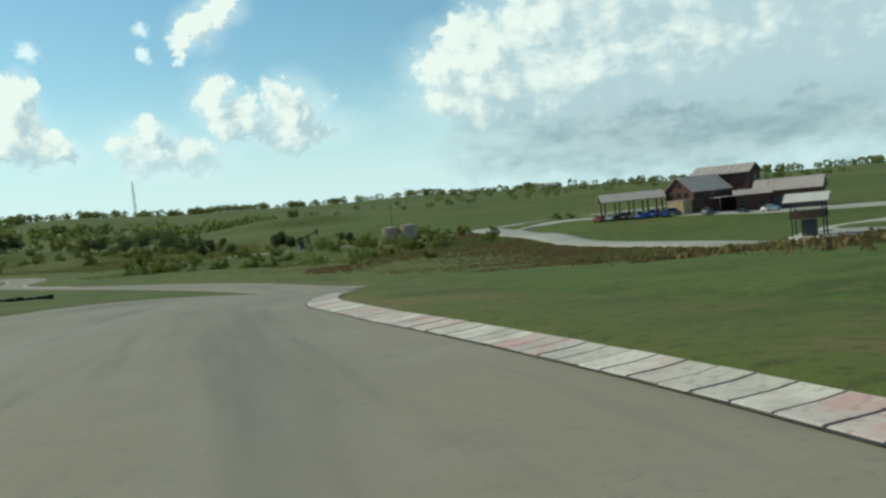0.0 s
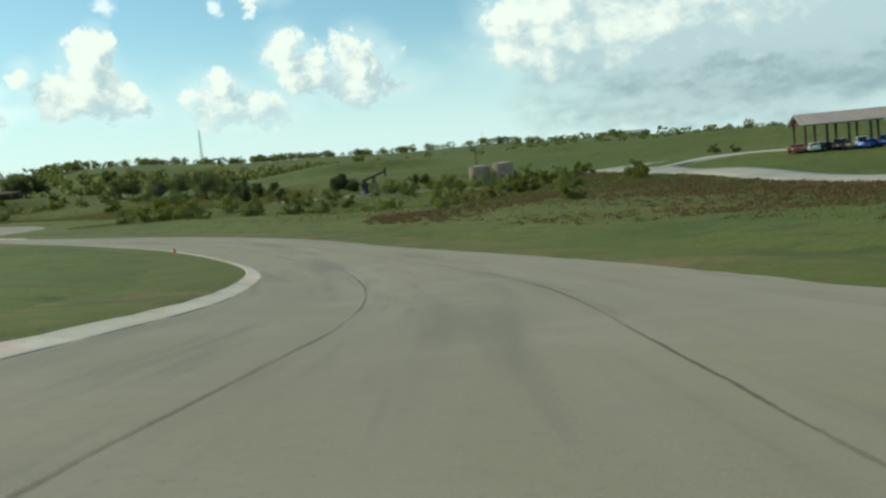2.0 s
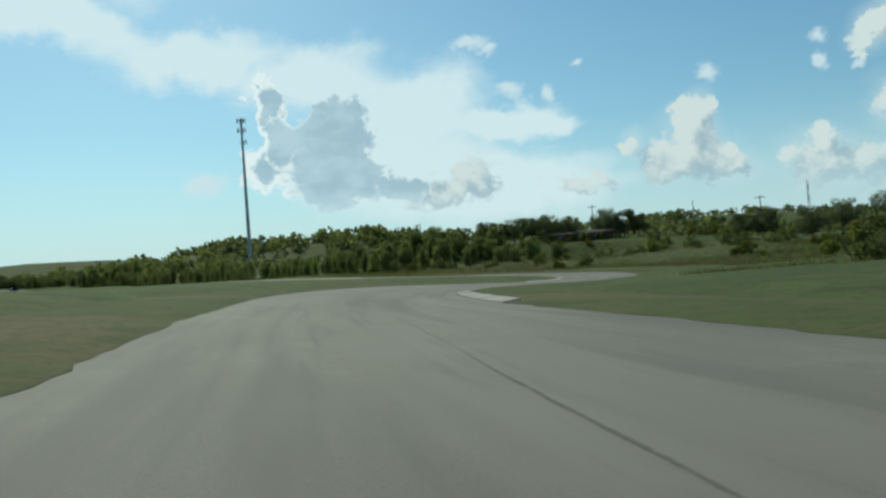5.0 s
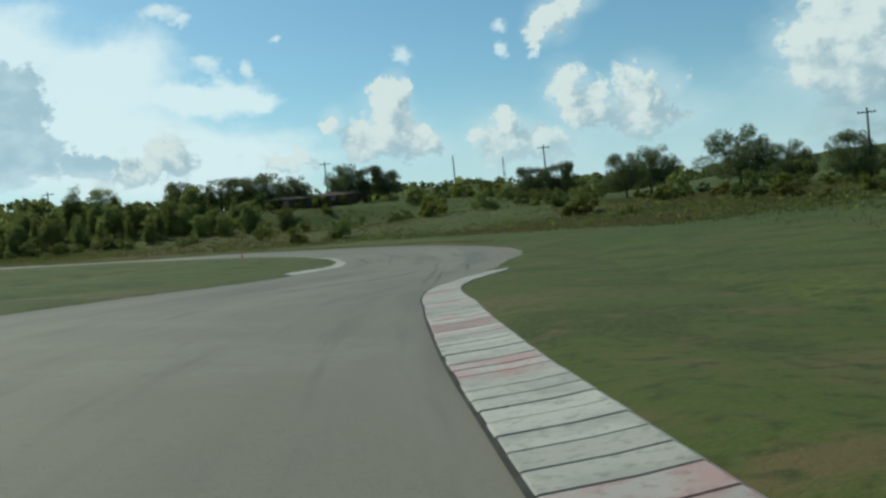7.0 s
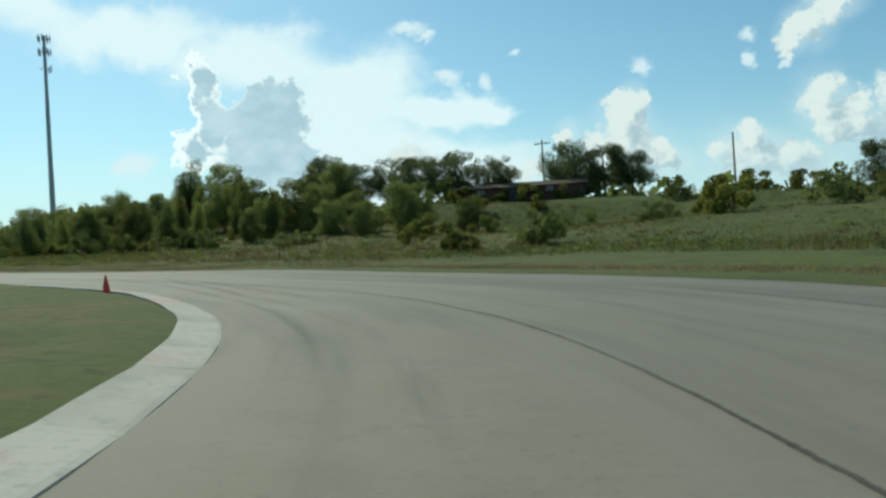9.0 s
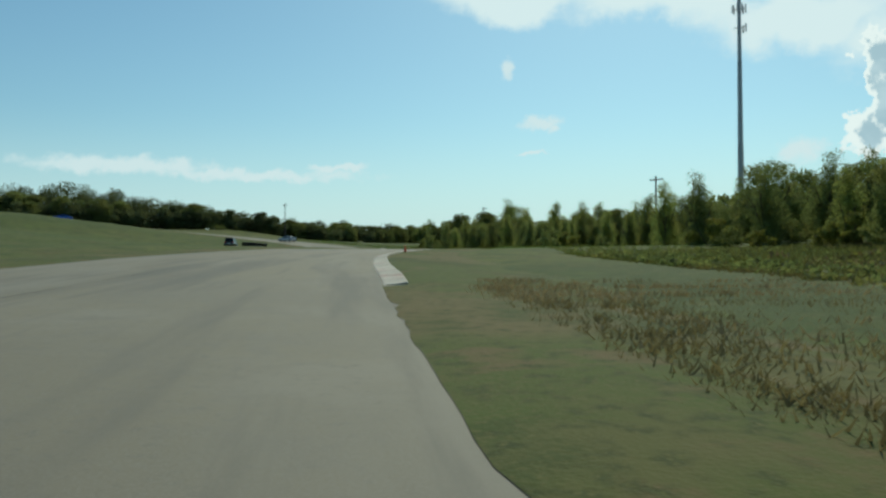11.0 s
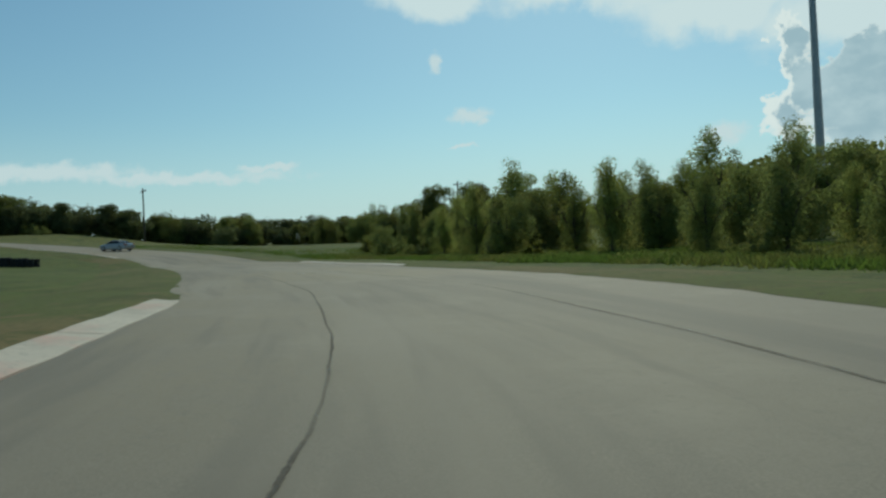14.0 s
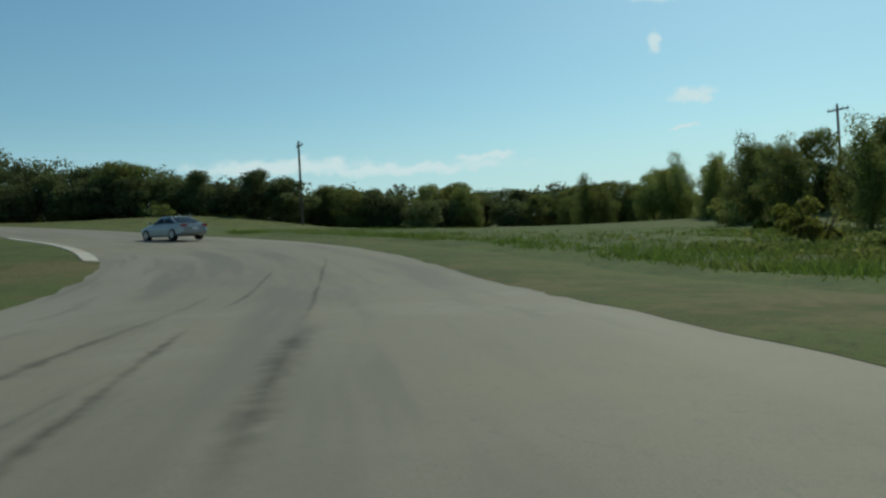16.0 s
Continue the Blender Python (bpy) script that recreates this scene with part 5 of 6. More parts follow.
tx, ty = -335.0, 440.0
tz = ground_z(tx, ty)
tower = empty("cell_tower", (tx, ty, tz), 0.5)
TALL = 76.5 - tz
bm = bmesh.new()
for a, b, r0, r1 in ((0, 0.35, 1.0, 0.85), (0.35, 0.7, 0.8, 0.65), (0.7, 1.0, 0.6, 0.5)):
    add_tube(bm, (0, 0, TALL * a), (0, 0, TALL * b), r0, r1, 12)
part("mast", bm, STEEL, tower)
for h in (0.985, 0.92, 0.84):
    bm = bmesh.new()
    for k in range(6):
        a = k * math.tau / 6
        add_tube(bm, (0, 0, TALL * h), (math.cos(a) * 1.9, math.sin(a) * 1.9, TALL * h), 0.09, 0.07, 6)
    part("platform", bm, STEEL, tower)
    for k in range(9 if h > 0.9 else 4):
        a = k * math.tau / 9
        box_part("antenna_panel", (math.cos(a) * 2.0, math.sin(a) * 2.0, TALL * h), (0.22, 0.4, 2.3), STEEL, tower, bevel=0.04, turn=a)
tagged(tower, "tall grey steel mobile phone mast with antenna panels", "phone mast")

lx, ly = -327.0, 1818.0
lz = ground_z(lx, ly)
lattice = empty("lattice_mast", (lx, ly, lz))
bm = bmesh.new()
H = 117 - lz
for k in range(3):
    a = k * math.tau / 3
    add_tube(bm, (3.2 * math.cos(a), 3.2 * math.sin(a), 0), (1.4 * math.cos(a), 1.4 * math.sin(a), H), 0.45, 0.35, 6)
part("legs", bm, STEEL, lattice)
bm = bmesh.new()
for j in range(12):
    for k in range(3):
        a, b = k * math.tau / 3, (k + 1 + j) % 3 * math.tau / 3
        r0, r1 = 3.2 - 1.8 * j / 12, 3.2 - 1.8 * (j + 1) / 12
        add_tube(bm, (r0 * math.cos(a), r0 * math.sin(a), H * j / 12), (r1 * math.cos(b), r1 * math.sin(b), H * (j + 1) / 12), 0.25, 0.25, 5)
part("braces", bm, STEEL, lattice)
tagged(lattice, "distant steel lattice mast on the skyline", "mast")

# ---- tanks and pump by the far road ----
def oil_tank(x, y, r, h):
    z = ground_z(x, y)
    root = empty("storage_tank", (x, y, z))
    bm = bmesh.new()
    add_tube(bm, (0, 0, -0.3), (0, 0, h), r, r, 36)
    part("shell", bm, TANK, root)
    bm = bmesh.new()
    add_tube(bm, (0, 0, h), (0, 0, h + 0.35), r * 1.0, r * 0.1, 36)
    part("roof", bm, TANK, root)
    for k in (0.33, 0.66):
        bm = bmesh.new()
        add_tube(bm, (0, 0, h * k), (0, 0, h * k + 0.08), r + 0.04, r + 0.04, 36)
        part("hoop", bm, TANK, root)
    return tagged(root, "round tan steel oil storage tank", "storage tank", "storage tanks")


oil_tank(26.2, 251.0, 2.4, 4.5)
oil_tank(31.6, 250.0, 2.4, 4.7)


# ---- paddock: roads, clubhouse, stand, parked cars ----
GRAVEL = material("pale packed gravel and old asphalt", (0.36, 0.34, 0.30), 0.9, [(0.08, 0.45, 0.65, (0.29, 0.275, 0.24)), (1.2, 0.48, 0.7, (0.40, 0.38, 0.34))], (20.0, 0.5, 0.03))
ROOF = material("pale grey standing seam metal", (0.58, 0.54, 0.49), 0.6, [(0.5, 0.45, 0.7, (0.48, 0.45, 0.41)), (3.0, 0.55, 0.75, (0.42, 0.34, 0.29))], metal=0.1)
BRICK = material("dark red brown boarding", (0.105, 0.050, 0.040), 0.8, [(1.0, 0.45, 0.65, (0.075, 0.038, 0.032)), (7.0, 0.5, 0.75, (0.14, 0.07, 0.052))], (12.0, 0.4, 0.02))
STONE = material("tan limestone wall", (0.40, 0.30, 0.18), 0.9, [(0.8, 0.45, 0.65, (0.33, 0.24, 0.145)), (5.0, 0.5, 0.7, (0.46, 0.37, 0.24))], (6.0, 0.6, 0.03))
TIMBER = material("brown stained timber", (0.13, 0.08, 0.05), 0.75, [(2.0, 0.45, 0.7, (0.09, 0.055, 0.035))], (20.0, 0.4, 0.01))
DARK_GLASS = material("dark window glass", (0.02, 0.024, 0.028), 0.06, [(0.4, 0.45, 0.65, (0.035, 0.04, 0.045))])
WHITE_PAINT = material("white painted metal", (0.72, 0.72, 0.70), 0.5, [(1.5, 0.5, 0.75, (0.60, 0.60, 0.57))])


def land_strip(name, points, width, mat, label, category, lift=0.10):
    """A road laid on the land through points of x, y."""
    pts = np.array(points, float)
    k = np.linspace(0, len(pts) - 1, len(pts) * 14)
    x, y = spline(pts[:, 0], k), spline(pts[:, 1], k)
    wd = np.interp(k, np.arange(len(pts)), width) if isinstance(width, (list, tuple)) else np.full(len(k), width)
    tx, ty = np.gradient(x), np.gradient(y)
    l = np.hypot(tx, ty)
    nx, ny = -ty / l, tx / l
    mid, _ = land_height(x, y)
    verts, faces = [], []
    for c in (-0.54, -0.5, -0.25, 0, 0.25, 0.5, 0.54):
        z, _ = land_height(x + nx * c * wd, y + ny * c * wd)
        z = np.maximum(z, mid - 0.3) + (lift if abs(c) < 0.52 else -0.35)
        verts.append(np.stack([x + nx * c * wd, y + ny * c * wd, z], 1))
    n = len(k)
    faces = [(j * n + i, j * n + i + 1, (j + 1) * n + i + 1, (j + 1) * n + i) for j in range(6) for i in range(n - 1)]
    ob = mesh_object(name, np.concatenate(verts), faces, mat, smooth_faces=True)
    return tagged(ob, label, category, kind="structure")


land_strip("paddock_road", [(66, 40), (61, 81), (58.6, 95), (55.6, 111), (53.2, 125), (49.5, 145), (49.8, 177), (50, 203), (50, 237), (58, 256), (80, 262), (120, 262)], 7.0, GRAVEL, "pale access road round the paddock", "access road")
land_strip("drive", [(49, 203), (58, 206), (66, 201), (73, 190), (83, 180), (93, 171), (108, 158), (128, 140)], [5, 4, 5, 9, 11, 12, 12, 10], GRAVEL, "pale gravel yard before the clubhouse", "yard", 0.16)
land_strip("apron", [(58, 92), (70, 104), (84, 112), (104, 114), (130, 104)], [3, 10, 16, 18, 18], GRAVEL, "pale paved apron beside the access road", "apron", 0.14)
land_strip("lease_road", [(-22, 262), (-6, 257), (10, 252), (24, 245), (38, 244), (50, 240)], 3.4, GRAVEL, "narrow pale track to the oil tanks", "farm track", 0.10)


def gable_block(name, place, turn, length, depth, eave, ridge, wall_mat, label, category, low_mat=None, windows=(), doors=(), open_sides=False, over=0.6, roof_mat=None):
    """A building with a ridged roof along its length; openings: rows of side (0 front, 1 left end, 2 right end), position, sill, width, height."""
    root = empty(name, place, turn)
    if open_sides:
        for i in range(5):
            for j in (-1, 1):
                box_part("post", (-length / 2 + 0.3 + i * (length - 0.6) / 4, j * (depth / 2 - 0.2), eave / 2 - 0.2), (0.3, 0.3, eave + 0.4), TIMBER, root)
        for j in (-1, 1):
            bm = bmesh.new()
            vs = [bm.verts.new((j * length / 2, s, z)) for s, z in ((-depth / 2, eave), (depth / 2, eave), (0, ridge))] + [bm.verts.new((j * (length / 2 - 0.15), s, z)) for s, z in ((-depth / 2, eave), (depth / 2, eave), (0, ridge))]
            for f in ((0, 1, 2), (5, 4, 3), (0, 3, 4, 1), (1, 4, 5, 2), (2, 5, 3, 0)):
                bm.faces.new([vs[i] for i in f])
            part("gable", bm, wall_mat, root)
        box_part("beam", (0, -depth / 2 + 0.2, eave - 0.15), (length, 0.25, 0.3), TIMBER, root)
    else:
        bm = bmesh.new()
        prof = [(-depth / 2, -0.5), (depth / 2, -0.5), (depth / 2, eave), (0, ridge), (-depth / 2, eave)]
        a = [bm.verts.new((-length / 2, y, z)) for y, z in prof]
        b = [bm.verts.new((length / 2, y, z)) for y, z in prof]
        bm.faces.new(a[::-1])
        bm.faces.new(b)
        for i in range(5):
            bm.faces.new((a[i], a[(i + 1) % 5], b[(i + 1) % 5], b[i]))
        part("wall", bm, wall_mat, root)
        if low_mat:
            box_part("stone_base", (0, 0, 0.75), (length + 0.12, depth + 0.12, 2.6), low_mat, root, "tan limestone lower wall", 0.03)
    slope = math.atan2(ridge - eave, depth / 2)
    run_ = math.hypot(ridge - eave, depth / 2) + over
    for j in (-1, 1):
        bm = bmesh.new()
        m = Matrix.Translation((0, 0, ridge + 0.08)) @ Matrix.Rotation(j * -slope, 4, "X") @ Matrix.Translation((0, j * run_ / 2, 0)) @ Matrix.Diagonal((length + 2 * over, run_, 0.14, 1))
        bmesh.ops.create_cube(bm, size=1.0, matrix=m)
        slope_ = part("roof", bm, roof_mat or ROOF, root, "" if roof_mat else "pale grey metal roof slope")
        for i in range(int(length / 1.6)):
            bm = bmesh.new()
            m = Matrix.Translation((0, 0, ridge + 0.08)) @ Matrix.Rotation(j * -slope, 4, "X") @ Matrix.Translation((-length / 2 + 0.8 + i * 1.6, j * run_ / 2, 0.09)) @ Matrix.Diagonal((0.07, run_, 0.07, 1))
            bmesh.ops.create_cube(bm, size=1.0, matrix=m)
            part("seam", bm, roof_mat or ROOF, slope_)
    for side, pos, sill, wd, ht in windows:
        spot, size = ((pos, -depth / 2 - 0.05, sill + ht / 2), (wd, 0.16, ht)) if side == 0 else (((-1 if side == 1 else 1) * (length / 2 + 0.05), pos, sill + ht / 2), (0.16, wd, ht))
        fr = box_part("window", spot, size, TIMBER, root, "timber framed window")
        off = Vector((0, -0.06, 0)) if side == 0 else Vector((-0.06 if side == 1 else 0.06, 0, 0))
        box_part("pane", Vector(spot) + off, [max(0.1, q - 0.24) if q > 0.2 else q for q in size], DARK_GLASS, fr)
    for pos, wd, ht in doors:
        box_part("door", (pos, -depth / 2 - 0.08, ht / 2), (wd, 0.14, ht), DARK_STEEL, root, "dark roller door", 0.02)
    return tagged(root, label, category)


BX, BY = Vector((0.889, -0.458, 0)), Vector((0.458, 0.889, 0))
FACE = math.atan2(-0.458, 0.889)


def yard(u, v, up=0.0):
    """A place in the yard: u metres along the buildings' front, v metres behind it."""
    p = BX * u + BY * (197.3 + v)
    return Vector((p.x, p.y, ground_z(p.x, p.y) + 0.1 + up))


ROOF_WARM = material("pinkish grey weathered metal roof", (0.44, 0.37, 0.33), 0.6, [(0.5, 0.45, 0.7, (0.37, 0.31, 0.28)), (3.0, 0.55, 0.75, (0.33, 0.25, 0.21))], metal=0.1)
gable_block("open_shed", yard(-18.0, 3.0), FACE + 0.28, 13.6, 6.2, 4.2, 5.7, BRICK, "open timber shed with a pale metal roof", "shed", open_sides=True, roof_mat=ROOF_WARM)
wing = gable_block("clubhouse_wing", yard(-3.2, 5.2), FACE + 0.78, 11.0, 9.0, 5.0, 8.2, BRICK, "two storey clubhouse wing with tan stone porch", "building", None,
                   [(0, -3.4, 3.4, 1.6, 1.3), (0, 0.0, 3.4, 1.6, 1.3), (0, 3.4, 3.4, 1.6, 1.3), (1, -2.2, 3.4, 1.4, 1.5), (1, 0.2, 3.4, 1.4, 1.5), (1, 2.4, 3.4, 1.4, 1.5), (1, 0.0, 5.8, 1.2, 1.0)], [(3.6, 2.4, 2.3)], roof_mat=ROOF_WARM)
# stone porch across the gable end, with a flat coping and a slim canopy on posts beside it
box_part("stone_porch", (-6.9, -1.4, 1.3), (2.6, 5.2, 3.4), STONE, wing, "tan limestone porch wall", 0.04)
box_part("coping", (-6.9, -1.4, 3.06), (2.9, 5.5, 0.14), ROOF_WARM, wing, "pale coping slab", 0.02)
box_part("canopy", (1.5, -6.6, 3.0), (6.5, 3.6, 0.22), ROOF_WARM, wing, "flat pale canopy", 0.03)
for i in (-1, 1):
    box_part("canopy_post", (1.5 + i * 2.9, -8.1, 1.3), (0.2, 0.2, 3.2), TIMBER, wing)
gable_block("clubhouse", yard(3.4, 14.0), FACE - 0.36, 13.0, 8.6, 8.4, 10.2, BRICK, "tall red brown clubhouse hall with metal roof", "building", None,
            [(0, -4.0, 5.6, 2.0, 1.2), (0, 0.0, 5.6, 2.0, 1.2), (0, 4.0, 5.6, 2.0, 1.2), (2, 0.0, 6.0, 1.6, 1.4)], roof_mat=ROOF_WARM)
gable_block("garage_wing", yard(16.4, 5.0), FACE - 0.24, 13.5, 8.0, 4.3, 6.5, BRICK, "long red brown garage wing with pale metal roof", "building", None,
            [(2, 0.0, 2.2, 1.4, 1.2)], [(-5.0, 2.6, 2.8), (-1.7, 2.6, 2.8), (1.7, 2.6, 2.8), (5.0, 2.6, 2.8)], roof_mat=ROOF_WARM)
gable_block("low_link", yard(8.4, 3.2), FACE, 7.0, 5.0, 3.7, 4.6, BRICK, "low dark red link building with metal roof", "building", None, [(0, -2.2, 1.1, 1.4, 1.2), (0, 1.8, 1.1, 1.4, 1.2)], roof_mat=ROOF_WARM)


def timing_stand(place, turn):
    root = empty("timing_stand", place, turn)
    for i in (-1, 1):
        for j in (-1, 1):
            bm = bmesh.new()
            add_tube(bm, (i * 2.0, j * 1.5, -0.4), (i * 2.0, j * 1.5, 4.9), 0.11, 0.10, 8)
            part("leg", bm, DARK_STEEL, root)
    box_part("floor_deck", (0, 0, 2.6), (4.6, 3.6, 0.2), TIMBER, root)
    for j in (-1, 1):
        box_part("rail", (0, j * 1.7, 3.6), (4.5, 0.07, 0.07), DARK_STEEL, root)
        box_part("back_panel", (0, j * 1.7, 3.1), (4.4, 0.05, 0.8), TIMBER, root)
    box_part("booth", (0, 0, 1.1), (1.9, 1.6, 2.4), DARK_STEEL, root, "dark booth under the deck", 0.04)
    for j in (-1, 1):
        bm = bmesh.new()
        m = Matrix.Translation((0, 0, 5.9)) @ Matrix.Rotation(-j * 0.42, 4, "X") @ Matrix.Translation((0, j * 1.35, 0)) @ Matrix.Diagonal((5.8, 2.7, 0.1, 1))
        bmesh.ops.create_cube(bm, size=1.0, matrix=m)
        part("roof", bm, ROOF, root, "pale metal roof slope")
    return tagged(root, "raised timing stand with pale roof on dark legs", "timing stand")


timing_stand(Vector((68.4, 105.9, ground_z(68.4, 105.9) + 0.1)), FACE - 0.25)


# ---- vehicles ----
def paint(name, colour, metal=0.3):
    return material(name, colour, 0.32, [(2.0, 0.5, 0.8, tuple(c * 0.85 for c in colour))], coat=0.6, metal=metal)


PAINTS = {"silver": paint("silver car paint", (0.34, 0.34, 0.34), 0.4), "blue": paint("blue car paint", (0.03, 0.10, 0.42)), "dark": paint("dark grey car paint", (0.05, 0.055, 0.06)),
          "white": paint("white car paint", (0.75, 0.75, 0.73), 0.0), "red": paint("dull red car paint", (0.32, 0.05, 0.035), 0.1), "yellow": paint("yellow car paint", (0.55, 0.42, 0.08), 0.1)}
RED_LENS = material("red lamp lens", (0.35, 0.012, 0.01), 0.15, [(5.0, 0.5, 0.7, (0.25, 0.01, 0.01))])
CLEAR_LENS = material("clear lamp lens", (0.65, 0.66, 0.66), 0.1, [(5.0, 0.5, 0.7, (0.5, 0.5, 0.5))], metal=0.3)
RIM = material("alloy rim", (0.42, 0.42, 0.43), 0.35, [(6.0, 0.5, 0.7, (0.3, 0.3, 0.3))], metal=0.8)


def loft(bm, sections):
    """A skin through rows of cross sections (lists of points of equal count), capped at both ends."""
    rings = [[bm.verts.new(p) for p in sec] for sec in sections]
    n = len(rings[0])
    for a, b in zip(rings, rings[1:]):
        for i in range(n):
            bm.faces.new((a[i], a[(i + 1) % n], b[(i + 1) % n], b[i]))
    bm.faces.new(rings[0][::-1])
    bm.faces.new(rings[-1])
    bmesh.ops.recalc_face_normals(bm, faces=bm.faces[:])


def car(kind, colour, label):
    """A parked or stopped car, x ahead, standing on z = 0."""
    root = empty("car", (0, 0, 0))
    suv = kind == "suv"
    lift, roof = (0.10, 1.70) if suv else (0.0, 1.33)
    belt = 0.92 + lift
    body = [(-2.18, 0.42, 0.70, 0.70), (-2.10, 0.30, 0.88, 0.82), (-1.75, 0.22, belt, 0.87), (-1.0, 0.20, belt, 0.89), (0.0, 0.19, belt - 0.02, 0.89), (0.75, 0.20, belt - 0.04, 0.89), (1.35, 0.22, 0.84 + lift, 0.87), (1.95, 0.28, 0.72 + lift, 0.80), (2.16, 0.38, 0.58 + lift, 0.66)]
    bm = bmesh.new()
    loft(bm, [[(x, -w, lo + 0.08 + lift), (x, -w * 0.98, (lo + hi) / 2 + 0.05), (x, -w * 0.92, hi - 0.05), (x, -w * 0.80, hi), (x, w * 0.80, hi), (x, w * 0.92, hi - 0.05), (x, w * 0.98, (lo + hi) / 2 + 0.05), (x, w, lo + 0.08 + lift), (x, w * 0.85, lo + lift), (x, -w * 0.85, lo + lift)] for x, lo, hi, w in body])
    shell = part("body", bm, PAINTS[colour], root, smooth_faces=False)
    back, front = (-2.0, 1.0) if suv else (-1.75, 1.0)
    tb, tf = (-1.75, 0.35) if suv else (-0.80, 0.15)
    bm = bmesh.new()
    loft(bm, [[(x0, -w, belt - 0.06), (x0, w, belt - 0.06), (x1, wt, z), (x1, -wt, z)] for x0, x1, w, wt, z in ((back, back + 0.02, 0.76, 0.74, belt - 0.04), (back + 0.1, tb, 0.78, 0.62, roof - 0.03), (0, -0.2, 0.79, 0.63, roof), (front - 0.1, tf, 0.78, 0.62, roof - 0.05), (front, front - 0.02, 0.76, 0.74, belt - 0.04))])
    part("cabin", bm, PAINTS[colour], root)

    def pane(name, corners):
        b = bmesh.new()
        vs = [b.verts.new(c) for c in corners]
        b.faces.new(vs)
        r = bmesh.ops.solidify(b, geom=b.faces[:], thickness=0.012)
        part(name, b, DARK_GLASS, root)
    pane("windscreen", [(front + 0.02, -0.66, belt + 0.0), (front + 0.02, 0.66, belt + 0.0), (tf + 0.10, 0.56, roof - 0.06), (tf + 0.10, -0.56, roof - 0.06)])
    pane("rear_window", [(back - 0.02, 0.66, belt + 0.02), (back - 0.02, -0.66, belt + 0.02), (tb - 0.08, -0.54, roof - 0.06), (tb - 0.08, 0.54, roof - 0.06)])
    for j in (-1, 1):
        for u0, u1 in ((0.04, 0.48), (0.52, 0.96)):
            xs = [back + 0.15 + (front - 0.15 - back - 0.15) * u for u in (u0, u1)]
            xt = [tb + 0.05 + (tf - tb - 0.1) * u for u in (u0, u1)]
            pane("side_window", [(xs[0], j * 0.805, belt + 0.01), (xs[1], j * 0.805, belt + 0.01), (xt[1], j * 0.655, roof - 0.10), (xt[0], j * 0.655, roof - 0.10)])
        box_part("mirror", (front - 0.2, j * 0.95, belt + 0.06), (0.12, 0.16, 0.11), PAINTS[colour], root, bevel=0.02)
        box_part("tail_light", (-2.08, j * 0.62, 0.78 + lift), (0.16, 0.34, 0.14), RED_LENS, root, "red tail lamp", 0.02)
        box_part("headlight", (2.02, j * 0.55, 0.62 + lift), (0.16, 0.32, 0.12), CLEAR_LENS, root, "clear headlamp", 0.02)
        for x in (-1.32, 1.32):
            r = 0.36 if suv else 0.315
            bm = bmesh.new()
            add_tube(bm, (x, j * 0.90, r), (x, j * 0.68, r), r, r, 22)
            wheel = part("tyre", bm, BLACK_RUBBER, root, "black tyre")
            bm = bmesh.new()
            add_tube(bm, (x, j * 0.912, r), (x, j * 0.86, r), r * 0.64, r * 0.6, 16)
            part("rim", bm, RIM, wheel, "alloy rim")
    box_part("rear_bumper", (-2.14, 0, 0.46 + lift), (0.16, 1.5, 0.2), PAINTS[colour], root, bevel=0.05)
    box_part("number_plate", (-2.225, 0, 0.62 + lift), (0.015, 0.36, 0.12), WHITE_PAINT, root, "pale number plate")
    return tagged(root, label, "car")


def stand(ob, x, y, turn):
    ob.matrix_basis = Matrix.Translation((x, y, ground_z(x, y) + 0.02)) @ Matrix.Rotation(turn, 4, "Z")
    return ob


def park(ob, place, turn, pitch=0.0):
    ob.matrix_basis = Matrix.Translation(place) @ Matrix.Rotation(turn, 4, "Z") @ Matrix.Rotation(pitch, 4, "Y")
    return ob


def heading(s):
    return math.atan2(float(np.interp(s, ST, TY)), float(np.interp(s, ST, TX)))


park(car("saloon", "silver", "silver grey coupe on the track ahead"), on_road(581, -0.9, 0.01), heading(581) + 0.2, -0.03)
park(car("saloon", "blue", "blue sports car on the climbing track"), on_road(640, 0.5, 0.01), heading(640), -0.05)
park(car("saloon", "white", "white race car on the climbing track"), on_road(656, -0.5, 0.01), heading(656), -0.05)
stand(car("suv", "dark", "dark estate car standing on the infield grass"), -274, 288.1, 2.9)
lot = [("saloon", "red", -24.6, -3.0), ("saloon", "white", -22.4, -3.4), ("saloon", "dark", -20.6, -3.0), ("suv", "dark", -18.4, -3.6), ("suv", "white", -15.8, -2.0), ("saloon", "blue", -14.6, -4.2), ("suv", "blue", -12.2, -3.0),
       ("saloon", "blue", -10.2, -4.6), ("suv", "dark", -8.6, -3.2), ("saloon", "silver", -1.2, -5.4), ("suv", "dark", 5.8, -5.2), ("saloon", "white", 11.5, -5.0)]
for i, (kind, colour, u, v) in enumerate(lot):
    spot = yard(u, v)
    c = stand(car(kind, colour, colour + (" estate car" if kind == "suv" else " car") + " parked on the paddock gravel"), spot.x, spot.y, FACE + 1.2 + 0.5 * math.sin(i * 2.1))
    c.location.z += 0.16
    c["group"] = "cars parked in the paddock"


